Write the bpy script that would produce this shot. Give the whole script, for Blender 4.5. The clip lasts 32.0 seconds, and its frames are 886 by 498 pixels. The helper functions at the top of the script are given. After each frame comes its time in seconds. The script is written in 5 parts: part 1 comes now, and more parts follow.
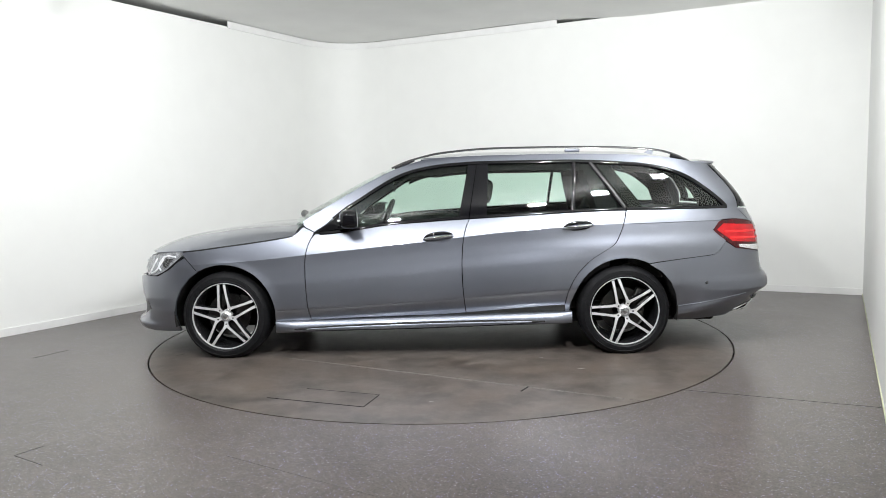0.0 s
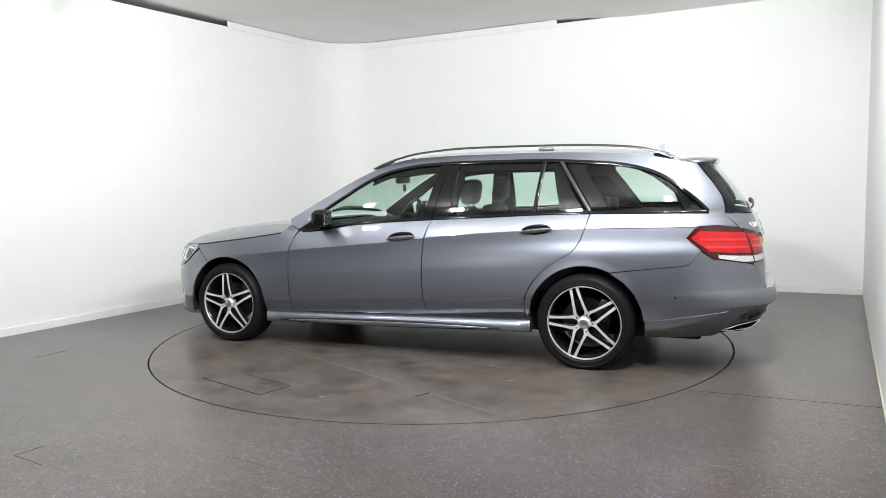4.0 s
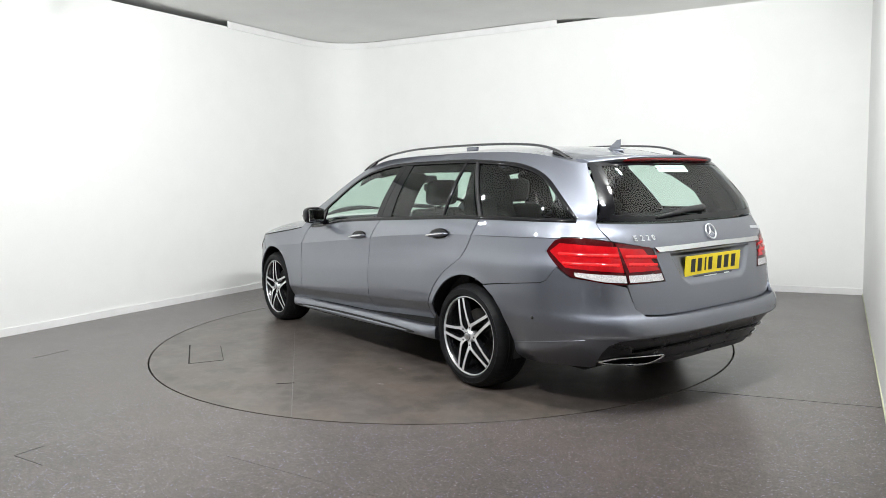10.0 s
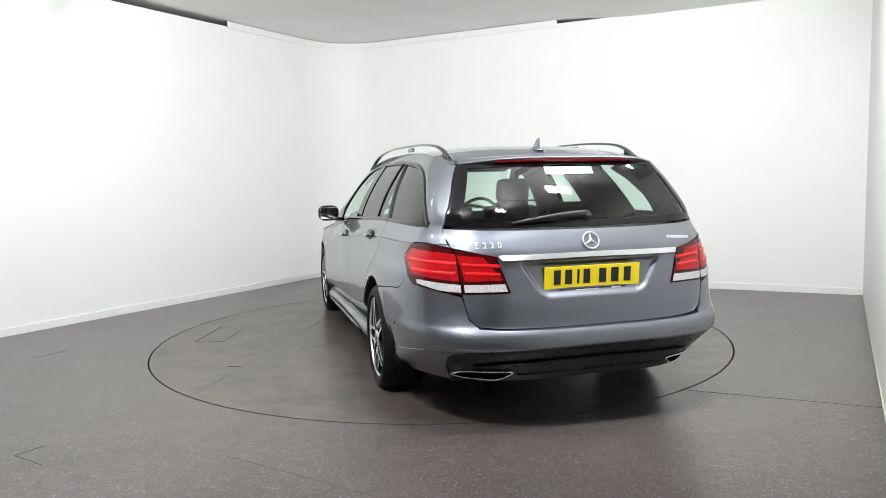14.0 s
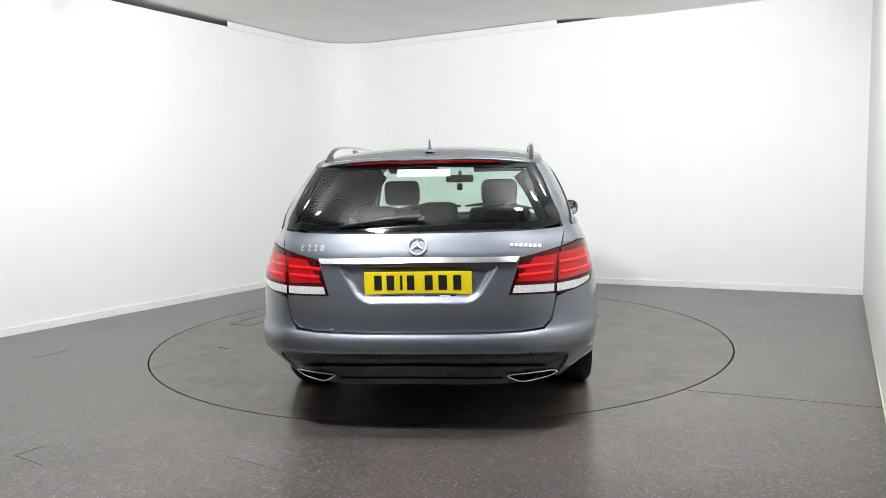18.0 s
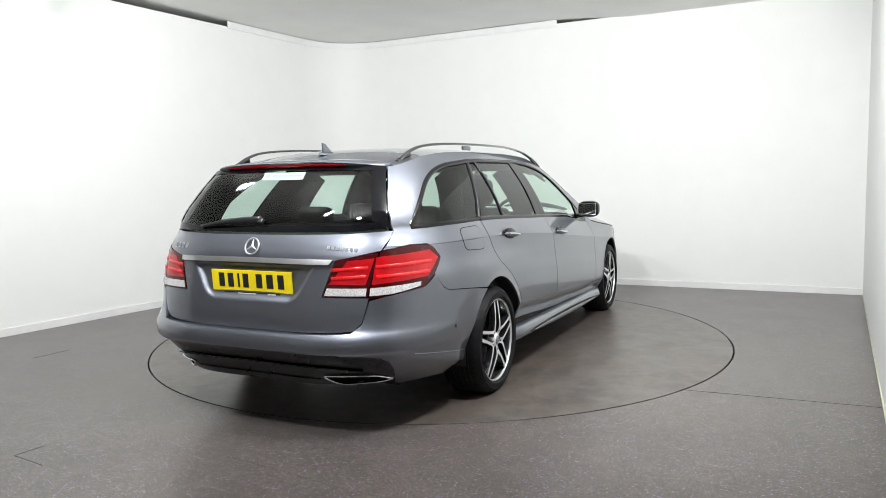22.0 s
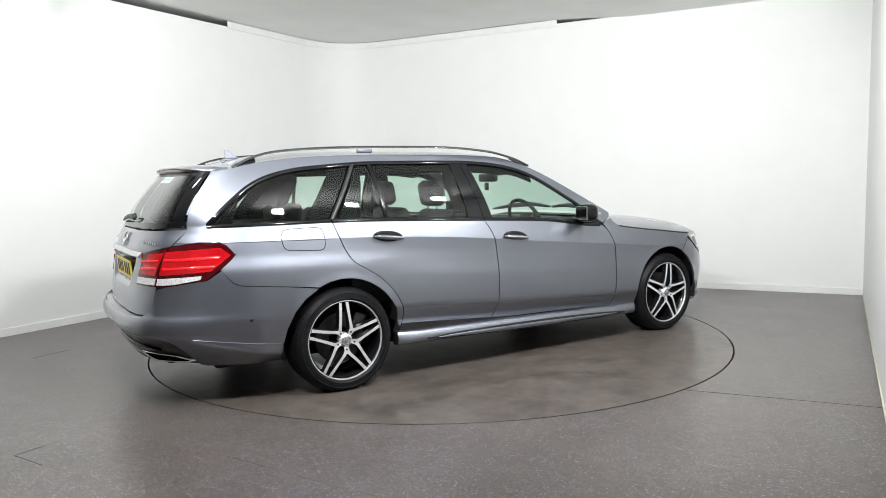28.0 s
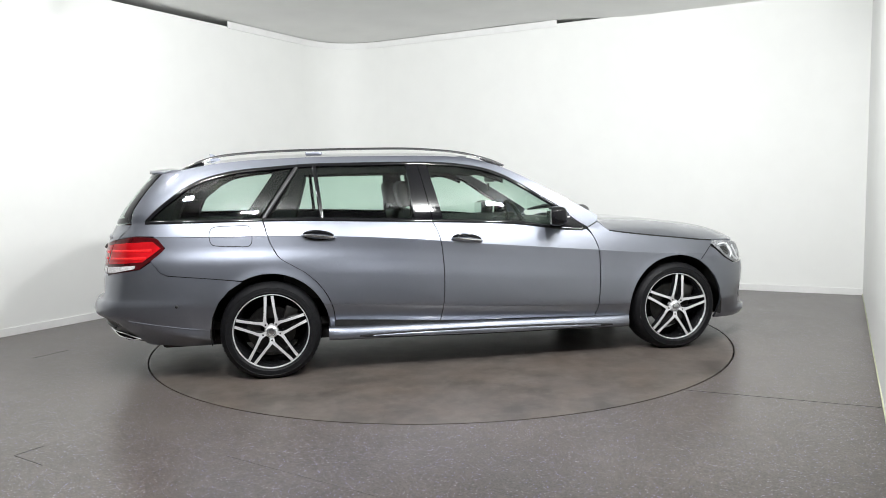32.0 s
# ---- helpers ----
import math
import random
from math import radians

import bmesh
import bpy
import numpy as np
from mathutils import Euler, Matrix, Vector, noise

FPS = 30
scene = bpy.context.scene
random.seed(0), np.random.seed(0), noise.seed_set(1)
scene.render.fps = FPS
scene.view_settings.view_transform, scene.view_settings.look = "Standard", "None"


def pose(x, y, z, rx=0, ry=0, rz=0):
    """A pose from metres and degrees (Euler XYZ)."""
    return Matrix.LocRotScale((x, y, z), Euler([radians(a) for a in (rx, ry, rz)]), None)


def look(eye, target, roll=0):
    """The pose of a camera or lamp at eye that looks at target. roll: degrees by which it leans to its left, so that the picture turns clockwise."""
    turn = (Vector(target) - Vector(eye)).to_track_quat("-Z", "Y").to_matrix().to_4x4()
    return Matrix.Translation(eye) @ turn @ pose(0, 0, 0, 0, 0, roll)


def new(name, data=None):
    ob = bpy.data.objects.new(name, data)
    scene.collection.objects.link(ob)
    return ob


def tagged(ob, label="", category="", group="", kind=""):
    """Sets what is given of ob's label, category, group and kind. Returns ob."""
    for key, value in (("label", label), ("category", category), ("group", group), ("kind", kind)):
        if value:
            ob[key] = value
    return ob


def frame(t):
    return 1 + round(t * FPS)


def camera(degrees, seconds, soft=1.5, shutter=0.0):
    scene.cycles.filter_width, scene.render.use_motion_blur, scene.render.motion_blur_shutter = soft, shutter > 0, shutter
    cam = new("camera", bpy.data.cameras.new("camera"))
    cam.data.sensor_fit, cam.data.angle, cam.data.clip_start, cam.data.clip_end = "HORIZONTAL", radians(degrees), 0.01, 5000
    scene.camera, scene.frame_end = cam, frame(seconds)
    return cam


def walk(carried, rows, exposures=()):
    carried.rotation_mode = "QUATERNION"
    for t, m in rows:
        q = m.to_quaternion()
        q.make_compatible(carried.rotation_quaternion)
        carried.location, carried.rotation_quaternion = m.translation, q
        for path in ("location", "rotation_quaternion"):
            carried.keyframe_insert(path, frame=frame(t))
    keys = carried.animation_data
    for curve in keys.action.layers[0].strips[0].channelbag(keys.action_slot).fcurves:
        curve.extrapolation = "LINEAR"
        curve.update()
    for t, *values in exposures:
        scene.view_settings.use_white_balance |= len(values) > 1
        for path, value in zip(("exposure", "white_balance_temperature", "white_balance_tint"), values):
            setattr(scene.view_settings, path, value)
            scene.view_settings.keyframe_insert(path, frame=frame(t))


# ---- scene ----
cam = camera(63.49, 32.0, soft=0.5)
EYE = (0.0, -5.847, 1.257)
AHEAD = (0.00424, 0.99551, -0.09455)
VIEW = look(EYE, [EYE[i] + 4 * AHEAD[i] for i in range(3)], -1.225)
walk(cam, [(0.0, VIEW), (32.0, VIEW)], exposures=[(0.0, -0.75), (32.0, -0.75)])

# ---- light: the lamps under the ceiling ----
ROOM_H = 3.13
world = bpy.data.worlds.new("world")
scene.world = world
world.use_nodes = True
world.node_tree.nodes["Background"].inputs[0].default_value = (0.9, 0.95, 1.0, 1)
world.node_tree.nodes["Background"].inputs[1].default_value = 0.02

# place of each lamp and its share of the power; those beside the turntable are tilted towards the far walls
LAMPS = [(2.15, -1.6, 0.58), (1.55, -2.4, 0.92), (0.9, -3.05, 1.76), (-0.95, -3.65, 1.92), (-1.95, -2.6, 0.86), (-2.6, -1.5, 0.27), (-2.9, -0.1, 0.13)]
LAMP_POWER = 83.0
LAMP_Z = 2.93


def lamp_pose(x, y):
    if y < -3.0:
        return look((x, y, LAMP_Z), (-1.0, 3.6, 0.9))
    return look((x, y, LAMP_Z), (x * 0.35 - 0.2, 3.0, 0.5))


def ceiling_lamps():
    for x, y, share in LAMPS:
        data = bpy.data.lights.new("ceiling_lamp", "AREA")
        data.shape, data.size, data.size_y = "RECTANGLE", 0.2, 0.2
        data.energy, data.color = LAMP_POWER * share, (0.97, 0.99, 1.0)
        ob = new("ceiling_lamp_light", data)
        ob.matrix_world = lamp_pose(x, y)


ceiling_lamps()


# ---- materials ----
def material(name):
    m = bpy.data.materials.new(name)
    m.use_nodes = True
    return m, m.node_tree.nodes, m.node_tree.links, m.node_tree.nodes["Principled BSDF"]


def noise_tex(n, l, scale, detail=4.0, rough=0.55, coords="Object"):
    co = n.new("ShaderNodeTexCoord")
    t = n.new("ShaderNodeTexNoise")
    t.inputs["Scale"].default_value, t.inputs["Detail"].default_value = scale, detail
    t.inputs["Roughness"].default_value = rough
    l.new(co.outputs[coords], t.inputs["Vector"])
    return t.outputs["Fac"]


def ramp(n, l, fac, stops):
    r = n.new("ShaderNodeValToRGB")
    r.color_ramp.elements[0].position, r.color_ramp.elements[0].color = stops[0][0], (*stops[0][1], 1)
    r.color_ramp.elements[1].position, r.color_ramp.elements[1].color = stops[-1][0], (*stops[-1][1], 1)
    for p, c in stops[1:-1]:
        r.color_ramp.elements.new(p).color = (*c, 1)
    l.new(fac, r.inputs["Fac"])
    return r.outputs["Color"]


def grey(v):
    return (v, v, v)


def bump(n, l, b, fac, strength, dist=0.002):
    u = n.new("ShaderNodeBump")
    u.inputs["Strength"].default_value, u.inputs["Distance"].default_value = strength, dist
    l.new(fac, u.inputs["Height"])
    l.new(u.outputs["Normal"], b.inputs["Normal"])


def simple(name, colour, rough=0.5, metal=0.0, coat=0.0, vary=0.12, scale=30.0, relief=0.0, spec=0.5):
    m, n, l, b = material(name)
    f = noise_tex(n, l, scale)
    lo, hi = [c * (1 - vary) for c in colour], [min(1, c * (1 + vary)) for c in colour]
    l.new(ramp(n, l, f, [(0.3, lo), (0.7, hi)]), b.inputs["Base Color"])
    l.new(ramp(n, l, noise_tex(n, l, scale * 0.23), [(0.3, grey(rough * 0.85)), (0.7, grey(min(1, rough * 1.15)))]), b.inputs["Roughness"])
    b.inputs["Metallic"].default_value = metal
    b.inputs["Coat Weight"].default_value, b.inputs["Coat Roughness"].default_value = coat, 0.03
    b.inputs["Specular IOR Level"].default_value = spec
    if relief:
        bump(n, l, b, f, relief)
    return m


def paint_material():
    m, n, l, b = material("grey_metallic_paint")
    flake = ramp(n, l, noise_tex(n, l, 1.3), [(0.3, (0.199, 0.212, 0.250)), (0.7, (0.213, 0.227, 0.267))])
    gloss = n.new("ShaderNodeBsdfPrincipled")
    mix = n.new("ShaderNodeMixShader")
    wide = ramp(n, l, noise_tex(n, l, 3.0), [(0.3, grey(0.47)), (0.7, grey(0.50))])
    tight = ramp(n, l, noise_tex(n, l, 2.0), [(0.3, grey(0.30)), (0.7, grey(0.32))])
    # flakes that scatter widely and flakes that lie flat, under one clear coat
    for node, rough in ((b, wide), (gloss, tight)):
        l.new(flake, node.inputs["Base Color"])
        l.new(rough, node.inputs["Roughness"])
        node.inputs["Metallic"].default_value = 1.0
        node.inputs["Coat Weight"].default_value, node.inputs["Coat Roughness"].default_value = 1.0, 0.008
        node.inputs["Coat IOR"].default_value = 1.75
    mix.inputs[0].default_value = 0.20
    l.new(b.outputs[0], mix.inputs[1])
    l.new(gloss.outputs[0], mix.inputs[2])
    l.new(mix.outputs[0], n["Material Output"].inputs["Surface"])
    return m


def glass_material(name, tint, gloss=1.0):
    m, n, l, b = material(name)
    n.remove(b)
    clear, shine, mix, fr = n.new("ShaderNodeBsdfTransparent"), n.new("ShaderNodeBsdfGlossy"), n.new("ShaderNodeMixShader"), n.new("ShaderNodeLayerWeight")
    clear.inputs["Color"].default_value = (*tint, 1)
    shine.inputs["Roughness"].default_value, shine.inputs["Color"].default_value = 0.0, (gloss, gloss, gloss, 1)
    fr.inputs["Blend"].default_value = 0.5
    steep, gain = n.new("ShaderNodeMath"), n.new("ShaderNodeMath")
    steep.operation, gain.operation = "POWER", "MULTIPLY_ADD"
    steep.inputs[1].default_value = 5.0
    gain.inputs[1].default_value, gain.inputs[2].default_value = 0.9, 0.045
    l.new(fr.outputs["Facing"], steep.inputs[0])
    l.new(steep.outputs[0], gain.inputs[0])
    l.new(gain.outputs[0], mix.inputs[0])
    l.new(clear.outputs[0], mix.inputs[1])
    l.new(shine.outputs[0], mix.inputs[2])
    l.new(mix.outputs[0], n["Material Output"].inputs["Surface"])
    return m


def brown_out(n, l, mul, seed, stain):
    """Brown stains and pale dusty streaks over the floor's own colour."""
    out = mul.outputs["Result"]
    for scale, lo, hi, colour, share in ((1.7 + seed, 0.42, 0.74, (0.098, 0.072, 0.054), stain), (3.4 + seed, 0.44, 0.72, (0.022, 0.019, 0.017), stain), (8.0 + seed, 0.48, 0.78, (0.165, 0.150, 0.136), stain * 0.8)):
        mix, spots = n.new("ShaderNodeMix"), n.new("ShaderNodeMath")
        mix.data_type, spots.operation = "RGBA", "MULTIPLY"
        l.new(ramp(n, l, noise_tex(n, l, scale, 6.0, 0.62), [(lo, grey(0)), (hi, grey(1))]), spots.inputs[0])
        spots.inputs[1].default_value = share
        l.new(spots.outputs[0], mix.inputs["Factor"])
        l.new(out, mix.inputs["A"])
        mix.inputs["B"].default_value = (*colour, 1)
        out = mix.outputs["Result"]
    return out


def floor_material(name, base, seed, stain, sparkle, lo, hi):
    m, n, l, b = material(name)
    co = n.new("ShaderNodeTexCoord")
    v = n.new("ShaderNodeTexVoronoi")
    v.inputs["Scale"].default_value = 210.0
    l.new(co.outputs["Object"], v.inputs["Vector"])
    s = n.new("ShaderNodeSeparateColor")
    l.new(v.outputs["Color"], s.inputs["Color"])
    big = noise_tex(n, l, 0.9 + seed, 6.0, 0.6)
    mid = noise_tex(n, l, 14.0 + seed, 3.0, 0.6)
    base_col = ramp(n, l, big, [(0.3, [c * 0.86 for c in base]), (0.7, [c * 1.14 for c in base])])
    dirt = ramp(n, l, mid, [(0.35, grey(0.88)), (0.65, grey(1.12))])
    mul = n.new("ShaderNodeMix")
    mul.data_type, mul.blend_type = "RGBA", "MULTIPLY"
    mul.inputs["Factor"].default_value = 1.0
    l.new(base_col, mul.inputs["A"])
    l.new(dirt, mul.inputs["B"])
    grain = n.new("ShaderNodeMix")
    grain.data_type, grain.blend_type = "RGBA", "MULTIPLY"
    grain.inputs["Factor"].default_value = sparkle
    l.new(brown_out(n, l, mul, seed, stain), grain.inputs["A"])
    l.new(ramp(n, l, s.outputs["Blue"], [(0.0, grey(0.30)), (1.0, grey(1.70))]), grain.inputs["B"])
    flake = ramp(n, l, s.outputs["Red"], [(0.0, grey(0)), (0.958, grey(0)), (0.968, grey(sparkle)), (1.0, grey(sparkle))])
    tone = ramp(n, l, s.outputs["Green"], [(0.0, (0.24, 0.22, 0.50)), (0.5, (0.34, 0.31, 0.48)), (0.8, (0.58, 0.56, 0.58)), (1.0, (0.28, 0.24, 0.42))])
    mx = n.new("ShaderNodeMix")
    mx.data_type = "RGBA"
    l.new(flake, mx.inputs["Factor"])
    l.new(grain.outputs["Result"], mx.inputs["A"])
    l.new(tone, mx.inputs["B"])
    l.new(mx.outputs["Result"], b.inputs["Base Color"])
    l.new(ramp(n, l, noise_tex(n, l, 2.3 + seed, 3.0, 0.55), [(0.3, grey(lo)), (0.7, grey(hi))]), b.inputs["Roughness"])
    bump(n, l, b, mid, 0.05, 0.001)
    return m


PAINT = paint_material()
WALL = simple("white_emulsion", (0.80, 0.805, 0.785), 0.6, vary=0.012, scale=4.0)
CEIL = simple("ceiling_sheet", (0.90, 0.90, 0.88), 0.85, vary=0.03, scale=1.6)
SKIRT = simple("skirting_gloss_white", (0.78, 0.78, 0.77), 0.35, vary=0.03, scale=9.0)
EDGE = simple("lime_edging", (0.62, 0.66, 0.46), 0.5, vary=0.1, scale=12.0)
FLOOR = floor_material("flecked_grey_floor_paint", (0.092, 0.079, 0.071), 0.0, 0.25, 0.78, 0.285, 0.32)
DISC = floor_material("worn_turntable_paint", (0.096, 0.081, 0.072), 0.37, 0.8, 0.06, 0.285, 0.34)
GAP = simple("gap_black", (0.006, 0.006, 0.006), 0.9)
SCUFF = simple("pale_scuff", (0.125, 0.118, 0.112), 0.32, vary=0.3, scale=25.0)
PALE = simple("white_paint_chip", (0.30, 0.29, 0.28), 0.6, vary=0.2)
LINE = simple("floor_joint_dark", (0.03, 0.028, 0.027), 0.7, vary=0.3, scale=20.0)
BLACK = simple("gloss_black_trim", (0.004, 0.004, 0.005), 0.05, spec=0.32)
SATIN = simple("satin_black_trim", (0.014, 0.014, 0.015), 0.38, vary=0.2)
PLASTIC = simple("dark_grey_plastic", (0.012, 0.013, 0.016), 0.30, vary=0.15, scale=60.0)
UNDER = simple("underbody_black", (0.008, 0.008, 0.008), 0.8)
RUBBER = simple("tyre_rubber", (0.008, 0.008, 0.009), 0.50, vary=0.2, scale=40.0, relief=0.15, spec=0.14)
SILVER = simple("machined_alloy", (0.74, 0.74, 0.75), 0.36, metal=0.55, vary=0.04, scale=120.0)
RAIL = simple("rail_gloss_black", (0.022, 0.022, 0.024), 0.16, coat=1.0)
RIMBLACK = simple("rim_gloss_black", (0.010, 0.010, 0.011), 0.2, coat=0.8)
STEEL = simple("brake_steel", (0.07, 0.068, 0.066), 0.35, metal=1.0, vary=0.15, scale=50.0)
CHROME = simple("chrome", (0.86, 0.87, 0.88), 0.07, metal=1.0, vary=0.02)
BADGE = simple("satin_badge", (0.62, 0.63, 0.65), 0.42, metal=0.8, vary=0.03, scale=80.0)
BRUSHED = simple("satin_chrome", (0.62, 0.63, 0.64), 0.2, metal=1.0, vary=0.03, scale=80.0)
RED = simple("red_lens", (0.36, 0.004, 0.007), 0.06, spec=0.5, vary=0.15, scale=14.0)
BRAKERED = simple("brake_light_red", (0.20, 0.006, 0.008), 0.08, spec=0.5, vary=0.15, scale=14.0)
DEEPRED = simple("deep_red_lens", (0.045, 0.002, 0.003), 0.06, spec=0.5, vary=0.15, scale=14.0)
BRIGHTRED = simple("bright_red_reflector", (0.62, 0.012, 0.014), 0.10, spec=0.5, vary=0.25, scale=90.0)
LENSWHITE = simple("clear_reflector", (0.55, 0.54, 0.54), 0.12, vary=0.4, scale=160.0, relief=0.4)
LAMPGREY = simple("headlamp_inner", (0.34, 0.35, 0.37), 0.25, metal=0.4, vary=0.5, scale=30.0)
GUIDE = simple("white_light_guide", (0.85, 0.86, 0.88), 0.2, vary=0.05)
# grey of the added, unseen hall walls, tuned for reflections and fill on the car
FRONTWALL = simple("unseen_hall_grey", (0.56, 0.56, 0.565), 0.7, vary=0.03, scale=4.0)
YELLOW = simple("number_plate_yellow", (0.98, 0.76, 0.012), 0.35, vary=0.03)
INK = simple("plate_black", (0.012, 0.012, 0.012), 0.5)
LEATHER = simple("black_leather", (0.012, 0.0115, 0.0115), 0.55, vary=0.2, scale=60.0, relief=0.12, spec=0.25)
CABIN = simple("cabin_dark", (0.014, 0.0135, 0.013), 0.7, vary=0.15, scale=25.0)
TRIMBLACK = simple("cabin_trim_black", (0.005, 0.005, 0.005), 0.95, spec=0.02)
LINING = simple("headlining_grey", (0.06, 0.058, 0.056), 0.9, vary=0.06, scale=50.0)
STICKER = simple("pale_sticker", (0.80, 0.84, 0.83), 0.45, vary=0.05)
TEAL = simple("sticker_print", (0.42, 0.48, 0.48), 0.5)
MIRROR = simple("mirror_silver", (0.9, 0.91, 0.92), 0.01, metal=1.0, vary=0.0)
GLASS = glass_material("green_tinted_glass", (0.76, 0.895, 0.825))
CLEAR = glass_material("clear_lens", (0.96, 0.96, 0.96))
DARKGLASS = glass_material("rear_screen_glass", (0.77, 0.885, 0.83))


# ---- building helpers ----
def part(name, bm, mat, parent=None, label="", smooth=True, angle=None, mats=()):
    me = bpy.data.meshes.new(name)
    bm.to_mesh(me)
    bm.free()
    for m in (mat, *mats):
        me.materials.append(m)
    if smooth:
        me.polygons.foreach_set("use_smooth", [True] * len(me.polygons))
        if angle:
            me.set_sharp_from_angle(angle=radians(angle))
    ob = new(name, me)
    ob.parent = parent
    return tagged(ob, label)


def thing(name, label, category, group="", kind=""):
    ob = new(name)
    ob.empty_display_size = 0.2
    return tagged(ob, label, category, group, kind)


def box(bm, centre, size, m=None, bevel=0.0):
    r = bmesh.ops.create_cube(bm, size=1.0)
    t = Matrix.Translation(centre) @ (m or Matrix()) @ Matrix.Diagonal((*size, 1))
    bmesh.ops.transform(bm, matrix=t, verts=r["verts"])
    if bevel:
        edges = list({e for v in r["verts"] for e in v.link_edges})
        bmesh.ops.bevel(bm, geom=edges, offset=bevel, segments=2, profile=0.5, affect="EDGES")


def boxed(centre, size, bevel=0.0, m=None):
    bm = bmesh.new()
    box(bm, centre, size, m, bevel)
    return bm


def revolve(profile, steps=48, axis="Y"):
    """Turn a profile of (radius, along) round an axis."""
    bm = bmesh.new()
    rings = []
    for i in range(steps):
        a = 2 * math.pi * i / steps
        c, s = math.cos(a), math.sin(a)
        rings.append([bm.verts.new((r * c, h, r * s) if axis == "Y" else (r * c, r * s, h)) for r, h in profile])
    for i in range(steps):
        a, b = rings[i], rings[(i + 1) % steps]
        for j in range(len(profile) - 1):
            bm.faces.new((a[j], b[j], b[j + 1], a[j + 1]))
    bmesh.ops.recalc_face_normals(bm, faces=bm.faces)
    return bm


def smooth_path(points, n=8, closed=False):
    """Catmull-Rom through the points."""
    pts = [Vector(p) for p in points]
    k, out = len(pts), []
    for i in range(k if closed else k - 1):
        p1, p2 = pts[i], pts[(i + 1) % k]
        p0 = pts[i - 1] if closed or i else p1 * 2 - p2
        p3 = pts[(i + 2) % k] if closed or i + 2 < k else p2 * 2 - p1
        for j in range(n):
            t = j / n
            out.append(0.5 * (2 * p1 + (p2 - p0) * t + (2 * p0 - 5 * p1 + 4 * p2 - p3) * t * t + (3 * p1 - p0 - 3 * p2 + p3) * t ** 3))
    if not closed:
        out.append(pts[-1])
    return out


def sweep(path, section, up=(0, 0, 1), closed=False, caps=True, scale=None):
    """Carry a closed section of (across, up) along a path."""
    bm, rings, k = bmesh.new(), [], len(path)
    for i, p in enumerate(path):
        a, b = path[i - 1] if i or closed else p, path[(i + 1) % k] if i < k - 1 or closed else p
        d = (b - a).normalized()
        x = d.cross(Vector(up)).normalized()
        y = x.cross(d).normalized()
        f = scale(i / (k - 1)) if scale else 1.0
        rings.append([bm.verts.new(p + x * u * f + y * v * f) for u, v in section])
    for i in range(k if closed else k - 1):
        a, b = rings[i], rings[(i + 1) % k]
        for j in range(len(section)):
            q = (j + 1) % len(section)
            bm.faces.new((a[j], a[q], b[q], b[j]))
    if caps and not closed:
        bm.faces.new(rings[0][::-1])
        bm.faces.new(rings[-1])
    bmesh.ops.recalc_face_normals(bm, faces=bm.faces)
    return bm


def oval(rx, ry, n=10):
    return [(rx * math.cos(2 * math.pi * i / n), ry * math.sin(2 * math.pi * i / n)) for i in range(n)]


def grid_cut(outline, steps, extra=()):
    """A flat face with that outline, cut into cells: 2D vertices and faces."""
    bm = bmesh.new()
    bm.faces.new([bm.verts.new((p[0], p[1], 0)) for p in outline])
    for axis in (0, 1):
        lo, hi = min(p[axis] for p in outline), max(p[axis] for p in outline)
        k = math.floor(lo / steps[axis]) + 1
        while k * steps[axis] < hi - 1e-6:
            no = (1, 0, 0) if axis == 0 else (0, 1, 0)
            co = (k * steps[axis] + 1e-5, 0, 0) if axis == 0 else (0, k * steps[axis] + 1e-5, 0)
            bmesh.ops.bisect_plane(bm, geom=bm.verts[:] + bm.edges[:] + bm.faces[:], plane_co=co, plane_no=no, dist=1e-6)
            k += 1
    for v in extra:
        if not min(p[1] for p in outline) < v < max(p[1] for p in outline):
            continue
        bmesh.ops.bisect_plane(bm, geom=bm.verts[:] + bm.edges[:] + bm.faces[:], plane_co=(0, v, 0), plane_no=(0, 1, 0), dist=1e-6)
    bmesh.ops.remove_doubles(bm, verts=bm.verts, dist=0.05 * min(steps) if max(steps) < 1 else 0.0008)
    bmesh.ops.dissolve_degenerate(bm, edges=bm.edges, dist=1e-5)
    return bm


